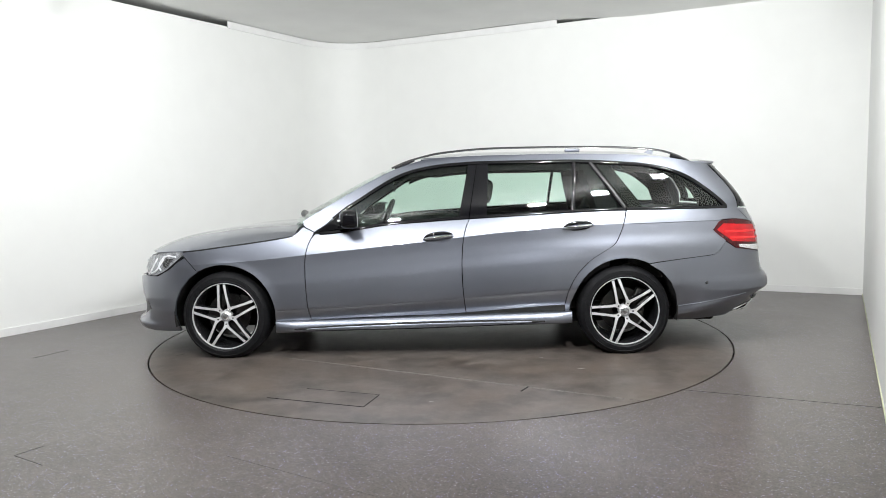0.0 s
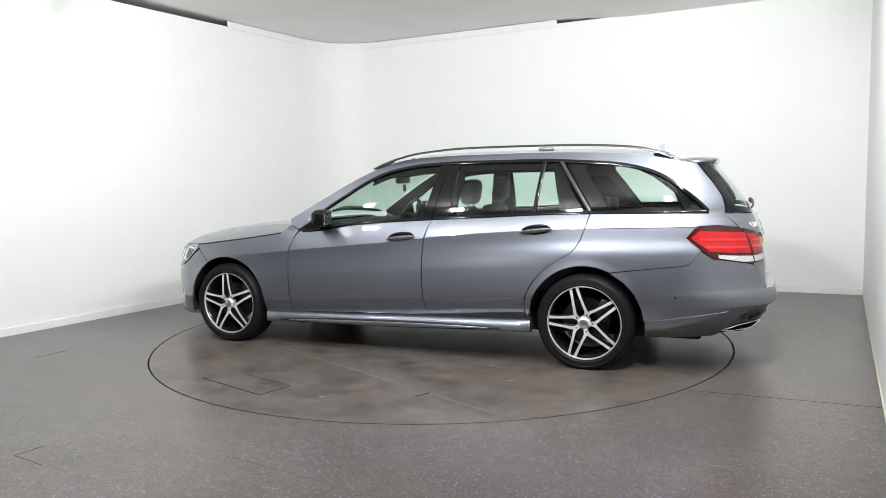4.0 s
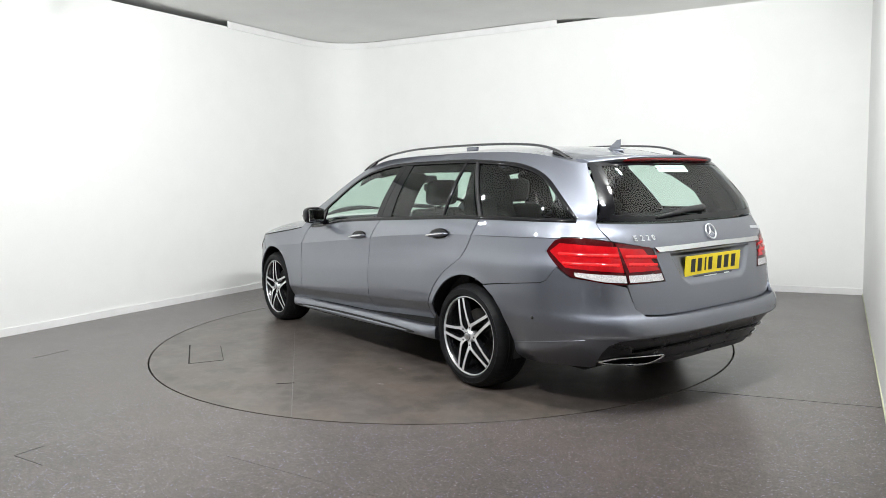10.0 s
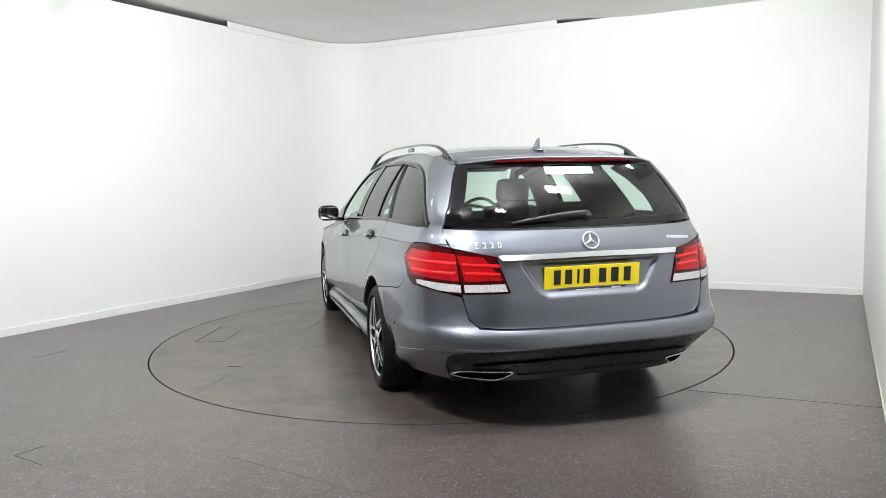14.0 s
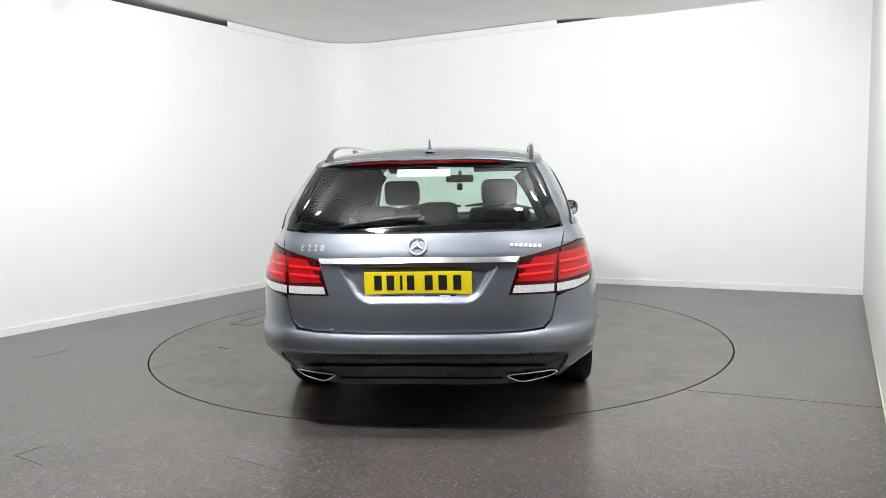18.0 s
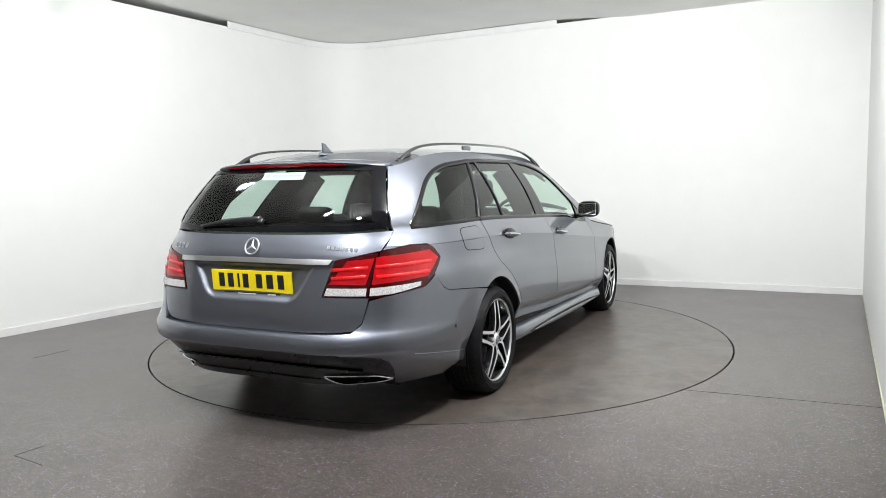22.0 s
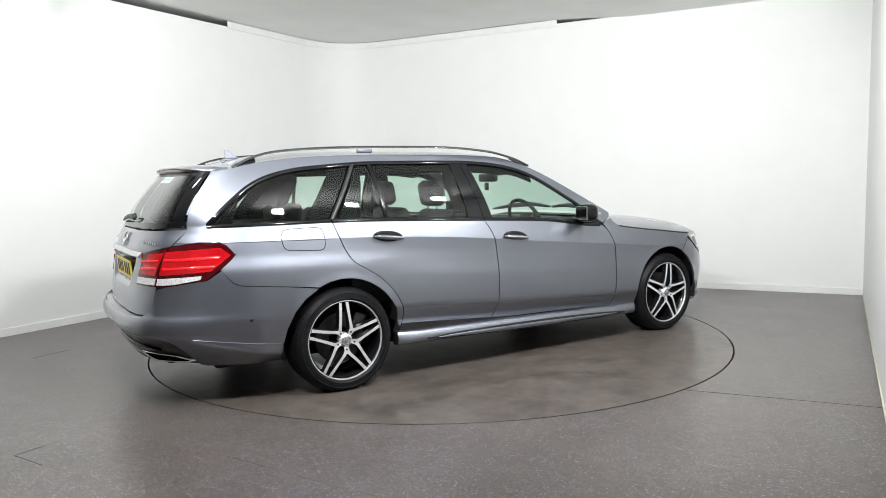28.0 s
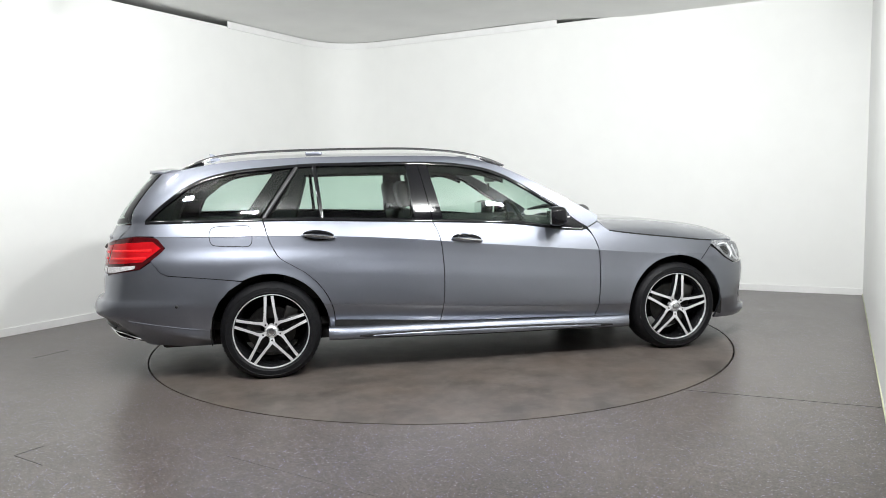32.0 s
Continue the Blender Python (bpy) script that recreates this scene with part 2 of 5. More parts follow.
def panel(name, outline, surface, mat, parent=None, label="", out=(0, 1, 0), steps=(0.03, 0.03), depth=0.014, lift=0.0, extra=()):
    """A sheet cut to a 2D outline and laid on a surface(a, b), with its edges turned in. lift: how far it stands proud."""
    flat = grid_cut(outline, steps, extra)
    e = 2e-4

    def normal(a, b):
        n = (surface(a + e, b) - surface(a - e, b)).cross(surface(a, b + e) - surface(a, b - e))
        return n.normalized()

    ca = sum(p[0] for p in outline) / len(outline)
    cb = sum(p[1] for p in outline) / len(outline)
    sign = 1.0 if normal(ca, cb).dot(Vector(out)) > 0 else -1.0
    flat.verts.index_update()
    flat.edges.index_update()
    verts, norms, index = [], [], {}
    for v in flat.verts:
        n = normal(v.co.x, v.co.y) * sign
        index[v.index] = len(verts)
        verts.append(surface(v.co.x, v.co.y) + n * lift)
        norms.append(n)
    faces = []
    for f in flat.faces:
        ids = [index[v.index] for v in f.verts]
        faces.append(ids)
    flip = sum(((verts[f[1]] - verts[f[0]]).cross(verts[f[2]] - verts[f[1]])).dot(norms[f[1]]) for f in faces) < 0
    if flip:
        faces = [f[::-1] for f in faces]
    edges = [ed for ed in flat.edges if len(ed.link_faces) == 1]
    rim = {}
    for ed in edges:
        for v in ed.verts:
            if v.index not in rim:
                i = index[v.index]
                rim[v.index] = (len(verts), len(verts) + 1)
                verts += [verts[i].copy(), verts[i] - norms[i] * depth]
                norms += [Vector((0, 0, 0))] * 2
    for ed in edges:
        loop = ed.link_loops[0]
        a, b = loop.vert.index, loop.link_loop_next.vert.index
        q = [rim[b][0], rim[a][0], rim[a][1], rim[b][1]]
        faces.append(q[::-1] if flip else q)
    flat.free()
    me = bpy.data.meshes.new(name)
    me.from_pydata([tuple(v) for v in verts], [], faces)
    me.materials.append(mat)
    me.polygons.foreach_set("use_smooth", [True] * len(me.polygons))
    me.normals_split_custom_set_from_vertices([tuple(n) for n in norms])
    ob = new(name, me)
    ob.parent = parent
    return tagged(ob, label)


def ribbon(name, path, surface, width, mat, parent, label="", out=(0, 1, 0), lift=0.003, height=0.004, n=4):
    """A raised strip that follows a 2D path on a surface."""
    pts = smooth_path([(*p, 0) for p in path], n) if n > 1 else [Vector((*p, 0)) for p in path]
    bm, rings = bmesh.new(), []
    e, turn = 2e-4, None
    for i, p in enumerate(pts):
        a, b = pts[max(i - 1, 0)], pts[min(i + 1, len(pts) - 1)]
        d = surface(b.x, b.y) - surface(a.x, a.y)
        nn = (surface(p.x + e, p.y) - surface(p.x - e, p.y)).cross(surface(p.x, p.y + e) - surface(p.x, p.y - e)).normalized()
        c = surface(p.x, p.y)
        if turn is None:
            turn = 1.0 if nn.dot(Vector(out)) > 0 else -1.0
        nn = nn * turn
        s = d.cross(nn).normalized() * width * 0.5
        q = c + nn * lift
        rings.append([bm.verts.new(w) for w in (q - s - nn * 0.01, q - s, q - s * 0.55 + nn * height, q + s * 0.55 + nn * height, q + s, q + s - nn * 0.01)])
    for a, b in zip(rings, rings[1:]):
        for j in range(5):
            bm.faces.new((a[j], a[j + 1], b[j + 1], b[j]))
    bm.faces.new(rings[0])
    bm.faces.new(rings[-1][::-1])
    bmesh.ops.recalc_face_normals(bm, faces=bm.faces)
    return part(name, bm, mat, parent, label, angle=50)


# ---- the room ----
LEFT_AT = Vector((-2.811, 1.856, 0))
LEFT_DIR = Vector((0.518, 0.856, 0)).normalized()
BACK_AT = Vector((2.66, 2.235, 0))
BACK_DIR = Vector((0.893, -0.450, 0)).normalized()
RIGHT_AT = Vector((3.127, -0.75, 0))
RIGHT_DIR = Vector((-0.488, -0.873, 0)).normalized()
WALL_H = 3.068


def meet(p, d, q, e):
    k = ((q - p).x * e.y - (q - p).y * e.x) / (d.x * e.y - d.y * e.x)
    return p + d * k


CORNER_LB = meet(LEFT_AT, LEFT_DIR, BACK_AT, BACK_DIR)
CORNER_BR = meet(BACK_AT, BACK_DIR, RIGHT_AT, RIGHT_DIR)
FRONT_AT = Vector((0.0, -6.75, 0))
# the white walls end beside the turntable; behind the camera a wider, unseen hall is added
LEFT_END = LEFT_AT - LEFT_DIR * 5.1
RIGHT_END = RIGHT_AT + RIGHT_DIR * 4.3
LEFT_BAY = LEFT_END - BACK_DIR * 2.2
RIGHT_BAY = RIGHT_END + BACK_DIR * 2.2
CORNER_FR = meet(FRONT_AT, BACK_DIR, RIGHT_BAY, RIGHT_DIR)
CORNER_FL = meet(FRONT_AT, BACK_DIR, LEFT_BAY, LEFT_DIR)
ROUND = 0.75        # radius-like length of the rounded corner of the wall


def rounded_corner(n=14):
    """The plan line of the curved corner from the left wall to the back wall."""
    a, b = CORNER_LB - LEFT_DIR * ROUND, CORNER_LB + BACK_DIR * ROUND
    return [a * (1 - t) ** 2 + CORNER_LB * 2 * t * (1 - t) + b * t * t for t in [i / n for i in range(n + 1)]]


def upright(line, z0, z1, thick, outward):
    """A wall along a plan line; its thickness goes to the outside."""
    bm, rows = bmesh.new(), []
    for i, p in enumerate(line):
        d = (line[min(i + 1, len(line) - 1)] - line[max(i - 1, 0)]).normalized()
        n = Vector((-d.y, d.x, 0)) * outward
        rows.append([bm.verts.new((q.x, q.y, z)) for q, z in ((p, z0), (p, z1), (p + n * thick, z1), (p + n * thick, z0))])
    for a, b in zip(rows, rows[1:]):
        for j in range(4):
            bm.faces.new((a[j], a[(j + 1) % 4], b[(j + 1) % 4], b[j]))
    bm.faces.new(rows[0])
    bm.faces.new(rows[-1][::-1])
    bmesh.ops.recalc_face_normals(bm, faces=bm.faces)
    return bm


def wall(name, line, h, label, outward=1, mat=None, thick=0.12, z0=0.0, angle=30):
    ob = part(name, upright(line, z0, h, thick, outward), mat or WALL, None, label, angle=angle)
    return tagged(ob, kind="structure", category="wall")


def build_room():
    curve = rounded_corner()
    wall("wall_left", [LEFT_END, curve[0]], WALL_H, "plain white painted studio wall with a low skirting")
    wall("wall_corner", curve, WALL_H, "white wall bent round the studio corner")
    wall("wall_back", [curve[-1], CORNER_BR], 3.085, "plain white painted studio wall behind the car")
    wall("wall_right", [CORNER_BR, RIGHT_END], ROOM_H + 0.02, "plain white painted side wall of the studio")
    # walls added out of view; their grey sets what the car reflects
    wall("wall_front", [CORNER_FR, CORNER_FL], ROOM_H + 0.02, "plain grey wall added out of view, toned for the car's reflections", mat=FRONTWALL)
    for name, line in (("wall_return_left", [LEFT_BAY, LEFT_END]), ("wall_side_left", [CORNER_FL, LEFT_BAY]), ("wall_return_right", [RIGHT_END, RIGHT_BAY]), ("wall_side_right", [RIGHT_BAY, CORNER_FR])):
        wall(name, line, ROOM_H + 0.02, "plain grey hall wall added out of view to shape the car's reflections", mat=FRONTWALL)
    # skirtings
    n = Vector((-LEFT_DIR.y, LEFT_DIR.x, 0)) * -0.014
    nb = Vector((-BACK_DIR.y, BACK_DIR.x, 0)) * -0.014
    for name, line in (("baseboard_left", [LEFT_END + n, curve[0] + n]), ("baseboard_corner", [p + n * (1 - i / 14) + nb * (i / 14) for i, p in enumerate(curve)]), ("baseboard_back", [curve[-1] + nb, CORNER_BR + nb])):
        tagged(part(name, upright(line, 0.0, 0.068, 0.0135, 1), SKIRT, None, "low white gloss skirting board along the wall", angle=30), kind="structure", category="skirting")
    nr = Vector((-RIGHT_DIR.y, RIGHT_DIR.x, 0)) * -0.006
    tagged(part("baseboard_right", upright([CORNER_BR + nr, RIGHT_END + nr], 0.0, 0.016, 0.0055, 1), EDGE, None, "thin lime edging strip along the wall foot"), kind="structure", category="skirting")
    # the raised strip over the rounded corner
    a, b = Vector((-2.38, 2.57, 0)), Vector((1.447, 2.846, 0))
    line = [a + n] + [p + n * (1 - i / 14) + nb * (i / 14) for i, p in enumerate(curve)] + [curve[-1].lerp(CORNER_BR, 0.0) + nb, BACK_AT + BACK_DIR * (b - BACK_AT).dot(BACK_DIR) + nb]
    tagged(part("trim_corner", upright(line[:-2] + line[-1:], 3.05, ROOM_H - 0.002, 0.013, 1), SKIRT, None, "white strip that closes the gap under the ceiling", angle=30), kind="structure", category="trim")
    # ceiling sheet, a little slack
    bm = bmesh.new()
    k = 48
    cs = [CORNER_FL - LEFT_DIR * 0.4 - BACK_DIR * 0.8, CORNER_FR - LEFT_DIR * 0.4 + BACK_DIR * 0.8, CORNER_BR + LEFT_DIR * 0.8 + BACK_DIR * 3.0, CORNER_LB + LEFT_DIR * 0.8 - BACK_DIR * 3.0]
    vs = []
    for i in range(k + 1):
        row = []
        for j in range(k + 1):
            p = cs[0].lerp(cs[1], i / k).lerp(cs[3].lerp(cs[2], i / k), j / k)
            s = 0.004 * noise.noise(Vector((p.x * 1.1, p.y * 1.7, 0)))
            t = max(0.0, min(1.0, ((p - CORNER_LB).dot(BACK_DIR) - 2.9) / 1.3))
            row.append((bm.verts.new((p.x, p.y, ROOM_H + 0.004 + s - 0.068 * t * t * (3 - 2 * t))), p))
        vs.append(row)
    for i in range(k):
        for j in range(k):
            bm.faces.new((vs[i][j][0], vs[i][j + 1][0], vs[i + 1][j + 1][0], vs[i + 1][j][0]))
    r = bmesh.ops.extrude_face_region(bm, geom=bm.faces[:])
    bmesh.ops.translate(bm, verts=[v for v in r["geom"] if isinstance(v, bmesh.types.BMVert)], vec=(0, 0, 0.08))
    bmesh.ops.recalc_face_normals(bm, faces=bm.faces)
    tagged(part("ceiling", bm, CEIL, None, "pale grey stretched ceiling sheet with faint folds", angle=40), kind="structure", category="ceiling")


RIM = 2.263       # radius of the turntable's gap
TABLE_AT = Vector((-0.005, 0.035, 0.0))


def build_floor():
    bm = bmesh.new()
    n = 160
    rect = [CORNER_FL - BACK_DIR * 0.3, CORNER_FR + BACK_DIR * 0.3, CORNER_BR + BACK_DIR * 2.6, CORNER_LB - BACK_DIR * 2.6]
    outer = [p + (p - Vector((0, 0, 0))).normalized() * 0.12 for p in rect]

    def edge(d):
        best = 99.0
        for i in range(4):
            p, q = outer[i], outer[(i + 1) % 4]
            e = q - p
            den = d.x * e.y - d.y * e.x
            if abs(den) > 1e-9:
                k = (p.x * e.y - p.y * e.x) / den
                u = (p.x * d.y - p.y * d.x) / den
                if k > 0 and -1e-6 <= u <= 1 + 1e-6:
                    best = min(best, k)
        return best

    angles = sorted([2 * math.pi * i / n for i in range(n)] + [math.atan2(p.y, p.x) % (2 * math.pi) for p in outer])
    rows = []
    for a in angles:
        d = Vector((math.cos(a), math.sin(a), 0))
        rows.append([bm.verts.new(TABLE_AT + d * (RIM + 0.004) + Vector((0, 0, -0.05))), bm.verts.new(TABLE_AT + d * (RIM + 0.006) + Vector((0, 0, -0.0005))), bm.verts.new(TABLE_AT + d * (RIM + 0.0065)), bm.verts.new(d * edge(d))])
    for i in range(len(rows)):
        a, b = rows[i], rows[(i + 1) % len(rows)]
        for j in range(3):
            bm.faces.new((a[j], b[j], b[j + 1], a[j + 1]))
    bmesh.ops.recalc_face_normals(bm, faces=bm.faces)
    tagged(part("floor", bm, FLOOR, None, "dark grey painted studio floor with fine sparkling flecks", smooth=False), kind="structure", category="floor")
    bm = bmesh.new()
    bmesh.ops.create_circle(bm, cap_ends=True, segments=96, radius=RIM + 0.2, matrix=Matrix.Translation((0, 0, -0.06)))
    tagged(part("floor_pit", bm, GAP, None, "black pit under the turntable", smooth=False), kind="structure", category="floor")


def floor_strip(name, a, b, w, mat, parent, label="", z=0.0015):
    a, b = Vector((*a, 0)), Vector((*b, 0))
    d = (b - a).normalized()
    n = Vector((-d.y, d.x, 0)) * w * 0.5
    bm = bmesh.new()
    lo = [bm.verts.new(p + Vector((0, 0, 0.0002))) for p in (a - n, b - n, b + n, a + n)]
    hi = [bm.verts.new(p + Vector((0, 0, z))) for p in (a - n * 0.6, b - n * 0.6, b + n * 0.6, a + n * 0.6)]
    bm.faces.new(hi)
    for i in range(4):
        bm.faces.new((lo[i], lo[(i + 1) % 4], hi[(i + 1) % 4], hi[i]))
    return part(name, bm, mat, parent, label, smooth=False)


def build_turntable():
    t = thing("turntable", "round grey turntable disc set flush in the floor", "turntable")
    bm = revolve([(0.001, 0.0), (RIM - 0.0065, 0.0), (RIM - 0.006, -0.0005), (RIM - 0.006, -0.05)], 160, "Z")
    bmesh.ops.remove_doubles(bm, verts=bm.verts, dist=0.0005)
    part("disc", bm, DISC, t, angle=30)
    return t


# ---- the car: x ahead, y to its left, z up, from the middle between its axles ----
def knots(x, ks):
    """A smooth curve through knots (x, value)."""
    n = len(ks)
    if x <= ks[0][0]:
        return ks[0][1]
    if x >= ks[-1][0]:
        return ks[-1][1]
    i = 0
    while ks[i + 1][0] < x:
        i += 1

    def rise(j):
        return (ks[j + 1][1] - ks[j][1]) / (ks[j + 1][0] - ks[j][0])

    def tangent(j):
        if j == 0:
            return rise(0)
        if j == n - 1:
            return rise(n - 2)
        a, b = rise(j - 1), rise(j)
        return 0.0 if a * b <= 0 else 2 * a * b / (a + b)

    (x0, y0), (x1, y1) = ks[i], ks[i + 1]
    h = x1 - x0
    t = (x - x0) / h
    return (2 * t ** 3 - 3 * t * t + 1) * y0 + (t ** 3 - 2 * t * t + t) * h * tangent(i) + (3 * t * t - 2 * t ** 3) * y1 + (t ** 3 - t * t) * h * tangent(i + 1)


BELT = [(-2.3, 1.035), (-1.47, 1.037), (-0.6, 1.008), (0.2, 0.968), (0.75, 0.905), (0.95, 0.912), (1.5, 0.90)]
CREASE = [(-2.4, 0.945), (-1.8, 0.933), (-1.25, 0.921), (-0.6, 0.884), (0.0, 0.825), (0.8, 0.752), (1.2, 0.714), (2.2, 0.66)]
WAIST = [(-2.2, 0.814), (-1.4, 0.818), (-0.4, 0.832), (0.45, 0.838), (0.85, 0.845), (1.2, 0.855), (1.6, 0.862)]
RIDGE = [(-2.2, 0.868), (-1.5, 0.870), (-0.9, 0.886), (-0.3, 0.905), (0.8, 0.913), (1.5, 0.911)]
LOWER = [(-2.4, 0.515), (-1.9, 0.50), (-1.03, 0.468), (-0.2, 0.415), (0.82, 0.362), (1.6, 0.34)]
REAR = [(0.15, -2.45), (0.3, -2.50), (0.45, -2.548), (0.6, -2.545), (0.7, -2.534), (0.82, -2.515), (0.89, -2.506), (0.95, -2.483), (1.03, -2.442), (1.2, -2.325), (1.36, -2.19), (1.45, -2.10)]
BUMPER = [(0.16, -2.48), (0.25, -2.502), (0.30, -2.525), (0.36, -2.552), (0.40, -2.572), (0.435, -2.603), (0.45, -2.612), (0.475, -2.612), (0.50, -2.608), (0.53, -2.592), (0.56, -2.566), (0.62, -2.547), (0.72, -2.535)]
NOSE = [(0.15, 2.27), (0.19, 2.345), (0.225, 2.345), (0.27, 2.285), (0.36, 2.25), (0.45, 2.275), (0.55, 2.285), (0.65, 2.27), (0.78, 2.22), (0.9, 2.15)]
AXLE, HUB_Z, ARCH = 1.437, 0.312, 0.378
XR, XF, NR, NF = -1.5, 1.35, 4.0, 2.8


def section(x, z):
    """Half width of the body at mid length."""
    b, c = knots(x, BELT), knots(x, CREASE)
    if z >= b:
        h = z - b
        w = knots(x, WAIST) - 0.30 * h - 0.62 * h * h
    elif z >= c:
        t = (z - c) / (b - c)
        m, edge = 0.25, knots(x, RIDGE)
        w = edge - (edge - knots(x, WAIST)) * ((1 - m) * t + m * t * t)
    else:
        low = knots(x, LOWER)
        edge = knots(x, RIDGE)
        w = 0.929
        if z >= low:
            t = (z - low) / (c - low)
            haunch = max(0.0, min(1.0, (-0.7 - x) / 0.9))
            haunch *= haunch * (3 - 2 * haunch)
            w = knots(t, [(0.0, 0.929), (0.11, 0.9235 + 0.003 * haunch), (0.27, 0.9185 + 0.006 * haunch), (0.44, 0.9172 + 0.004 * haunch), (0.62, 0.9195 - 0.005 * haunch), (0.83, 0.38 * 0.9195 + 0.62 * edge - 0.002 * haunch), (1.0, edge)])
            w = haunch * w + (1 - haunch) * (edge + (0.930 - edge) * knots(1 - t, [(0.0, 0.0), (0.14, 0.07), (0.32, 0.34), (0.55, 0.80), (0.78, 0.97), (1.0, 1.0)]))
        soft = 0.016 + 0.04 * max(0.0, min(1.0, (-1.45 - x) / 0.3))
        d = 0.5 * (low - z + math.sqrt((low - z) ** 2 + soft * soft))
        w -= (0.62 - 0.52 * max(0.0, min(1.0, (-1.6 - x) / 0.35))) * d + 0.30 * d * d
        # the bumper's foot: a ledge that narrows to the rear, turned under below it
        line = min(0.44, 0.335 + 0.165 * max(0.0, -1.82 - x))
        if x < -1.7:
            a, b = min(1.0, (-1.7 - x) / 0.1), max(0.0, min(1.0, (x + 2.38) / 0.56))
            drop, under = line - z, line - 0.060 * b - z
            drop, under = 0.5 * (drop + math.hypot(drop, 0.012)), 0.5 * (under + math.hypot(under, 0.018))
            w += a * (0.40 * (drop - under) - 1.0 * under)
    for ax in (AXLE, -AXLE):
        r = math.hypot(x - ax, z - HUB_Z)
        if r < 0.62:
            w += 0.006 * math.exp(-((r - ARCH + 0.01) / 0.035) ** 2)
    return w


def glazed(z):
    """0 below the waist, 1 at the height of the glass."""
    u = max(0.0, min(1.0, (z - 0.98) / 0.14))
    return u * u * (3 - 2 * u)


def side_y(x, z, tail=REAR):
    w = section(x, z)
    if x < XR:
        q = min((XR - x) / (XR - knots(z, tail)), 0.9999)
        u = glazed(z)
        n = NR + 1.3 * u
        return w * (1 - 0.035 * u * q * q) * (1 - q ** n) ** (1 / n)
    if x > XF and z < 1.0:
        q = min((x - XF) / (knots(z, NOSE) - XF), 0.9999)
        return w * (1 - q ** NF) ** (1 / NF)
    return w


def rear_x(y, z, tail=REAR):
    x, end, u = -2.4 + 0.2 * glazed(z), knots(z, tail), glazed(z)
    n = NR + 1.3 * u
    for _ in range(5):
        f = min(1.0, (XR - x) / (XR - end))
        q = min(abs(y) / section(x, z) / (1 - 0.035 * u * f * f), 0.9999)
        x = XR - (XR - end) * (1 - q ** n) ** (1 / n)
    return x


MIDDLE = 0.44       # the height, in lev(), of the shoulder crease


def lev(points):
    """Side-view points (x, z) as (x, level): the two creases lie at levels 0 and MIDDLE."""
    out = []
    for x, z in points:
        a, c = knots(x, LOWER), knots(x, CREASE)
        out.append((x, z - a if z < a else (z - a) / (c - a) * MIDDLE if z < c else MIDDLE + z - c))
    return out


def flank_lev(s):
    def at(x, v):
        a, c = knots(x, LOWER), knots(x, CREASE)
        z = a + v if v < 0 else a + v / MIDDLE * (c - a) if v < MIDDLE else c + v - MIDDLE
        return Vector((x, s * side_y(x, z), z))
    return at


CREASE_CUTS = (-0.003, 0.0, 0.003, MIDDLE - 0.003, MIDDLE, MIDDLE + 0.003)


def flank(s, tail=REAR, plus=0.0):
    return lambda x, z: Vector((x, s * (side_y(x, z, tail) + plus), z))


def stern(tail=REAR, plus=0.0):
    return lambda y, z: Vector((rear_x(y, z, tail) - plus, y, z))


def wrap(tail, nose=False, plus=0.0):
    """A surface round an end of the car: degrees from the long axis, and height."""
    def at(deg, z):
        a = radians(deg)
        c, s = math.cos(a), math.sin(a)
        x0, n = (XF, NF) if nose else (XR, NR)
        far = (knots(z, NOSE) - XF) if nose else (XR - knots(z, tail))
        x = x0 + (0.7 if nose else -0.7)
        for _ in range(7):
            w = section(x, z)
            r = ((abs(s) / w) ** n + (abs(c) / far) ** n) ** (-1 / n)
            x = x0 + r * c * (1 if nose else -1)
        r += plus
        return Vector((x0 + r * c * (1 if nose else -1), r * s, z))
    return at


def turn_at(x, z, tail=REAR, nose=False):
    """Degrees of wrap() for a place on the flank."""
    y = side_y(x, z, tail)
    return math.degrees(math.atan2(y, (x - XF) if nose else (XR - x)))


def turn_y(y, z, tail=REAR):
    return math.degrees(math.atan2(y, XR - rear_x(y, z, tail)))


def flow(points, n=5):
    return [(p.x, p.y) for p in smooth_path([(*q, 0) for q in points], n)]


def arch(ax, z_from, z_to, front, n=16, r=ARCH):
    """The wheel opening, from one foot over the top to the other."""
    a0, a1 = math.asin((z_from - HUB_Z) / r), math.asin((z_to - HUB_Z) / r)
    if front:
        a0 = math.pi - a0
    else:
        a1 = math.pi - a1
    return [(ax + r * math.cos(a0 + (a1 - a0) * i / n), HUB_Z + r * math.sin(a0 + (a1 - a0) * i / n)) for i in range(n + 1)]


def arc(ax, a0, a1, n=14, r=ARCH):
    return [(ax + r * math.cos(radians(a0 + (a1 - a0) * i / n)), HUB_Z + r * math.sin(radians(a0 + (a1 - a0) * i / n))) for i in range(n + 1)]


# outlines in side view
DOOR_FOOT = [(1.06, 0.262), (0.815, 0.272), (0.265, 0.289), (-0.3, 0.297), (-1.06, 0.303)]
SEAM_A = [(0.775, 0.905), (0.812, 0.825), (0.833, 0.735), (0.838, 0.62), (0.83, 0.44), (0.814, 0.275)]
SEAM_B = [(-0.348, 1.0), (-0.315, 0.905), (-0.297, 0.811), (-0.288, 0.675), (-0.291, 0.514), (-0.303, 0.374), (-0.312, 0.297)]
SEAM_C = [(-1.465, 1.037), (-1.442, 0.946), (-1.410, 0.859), (-1.363, 0.785), (-1.275, 0.728), (-1.185, 0.668), (-1.094, 0.568), (-1.039, 0.455), (-1.021, 0.345), (-1.018, 0.303)]
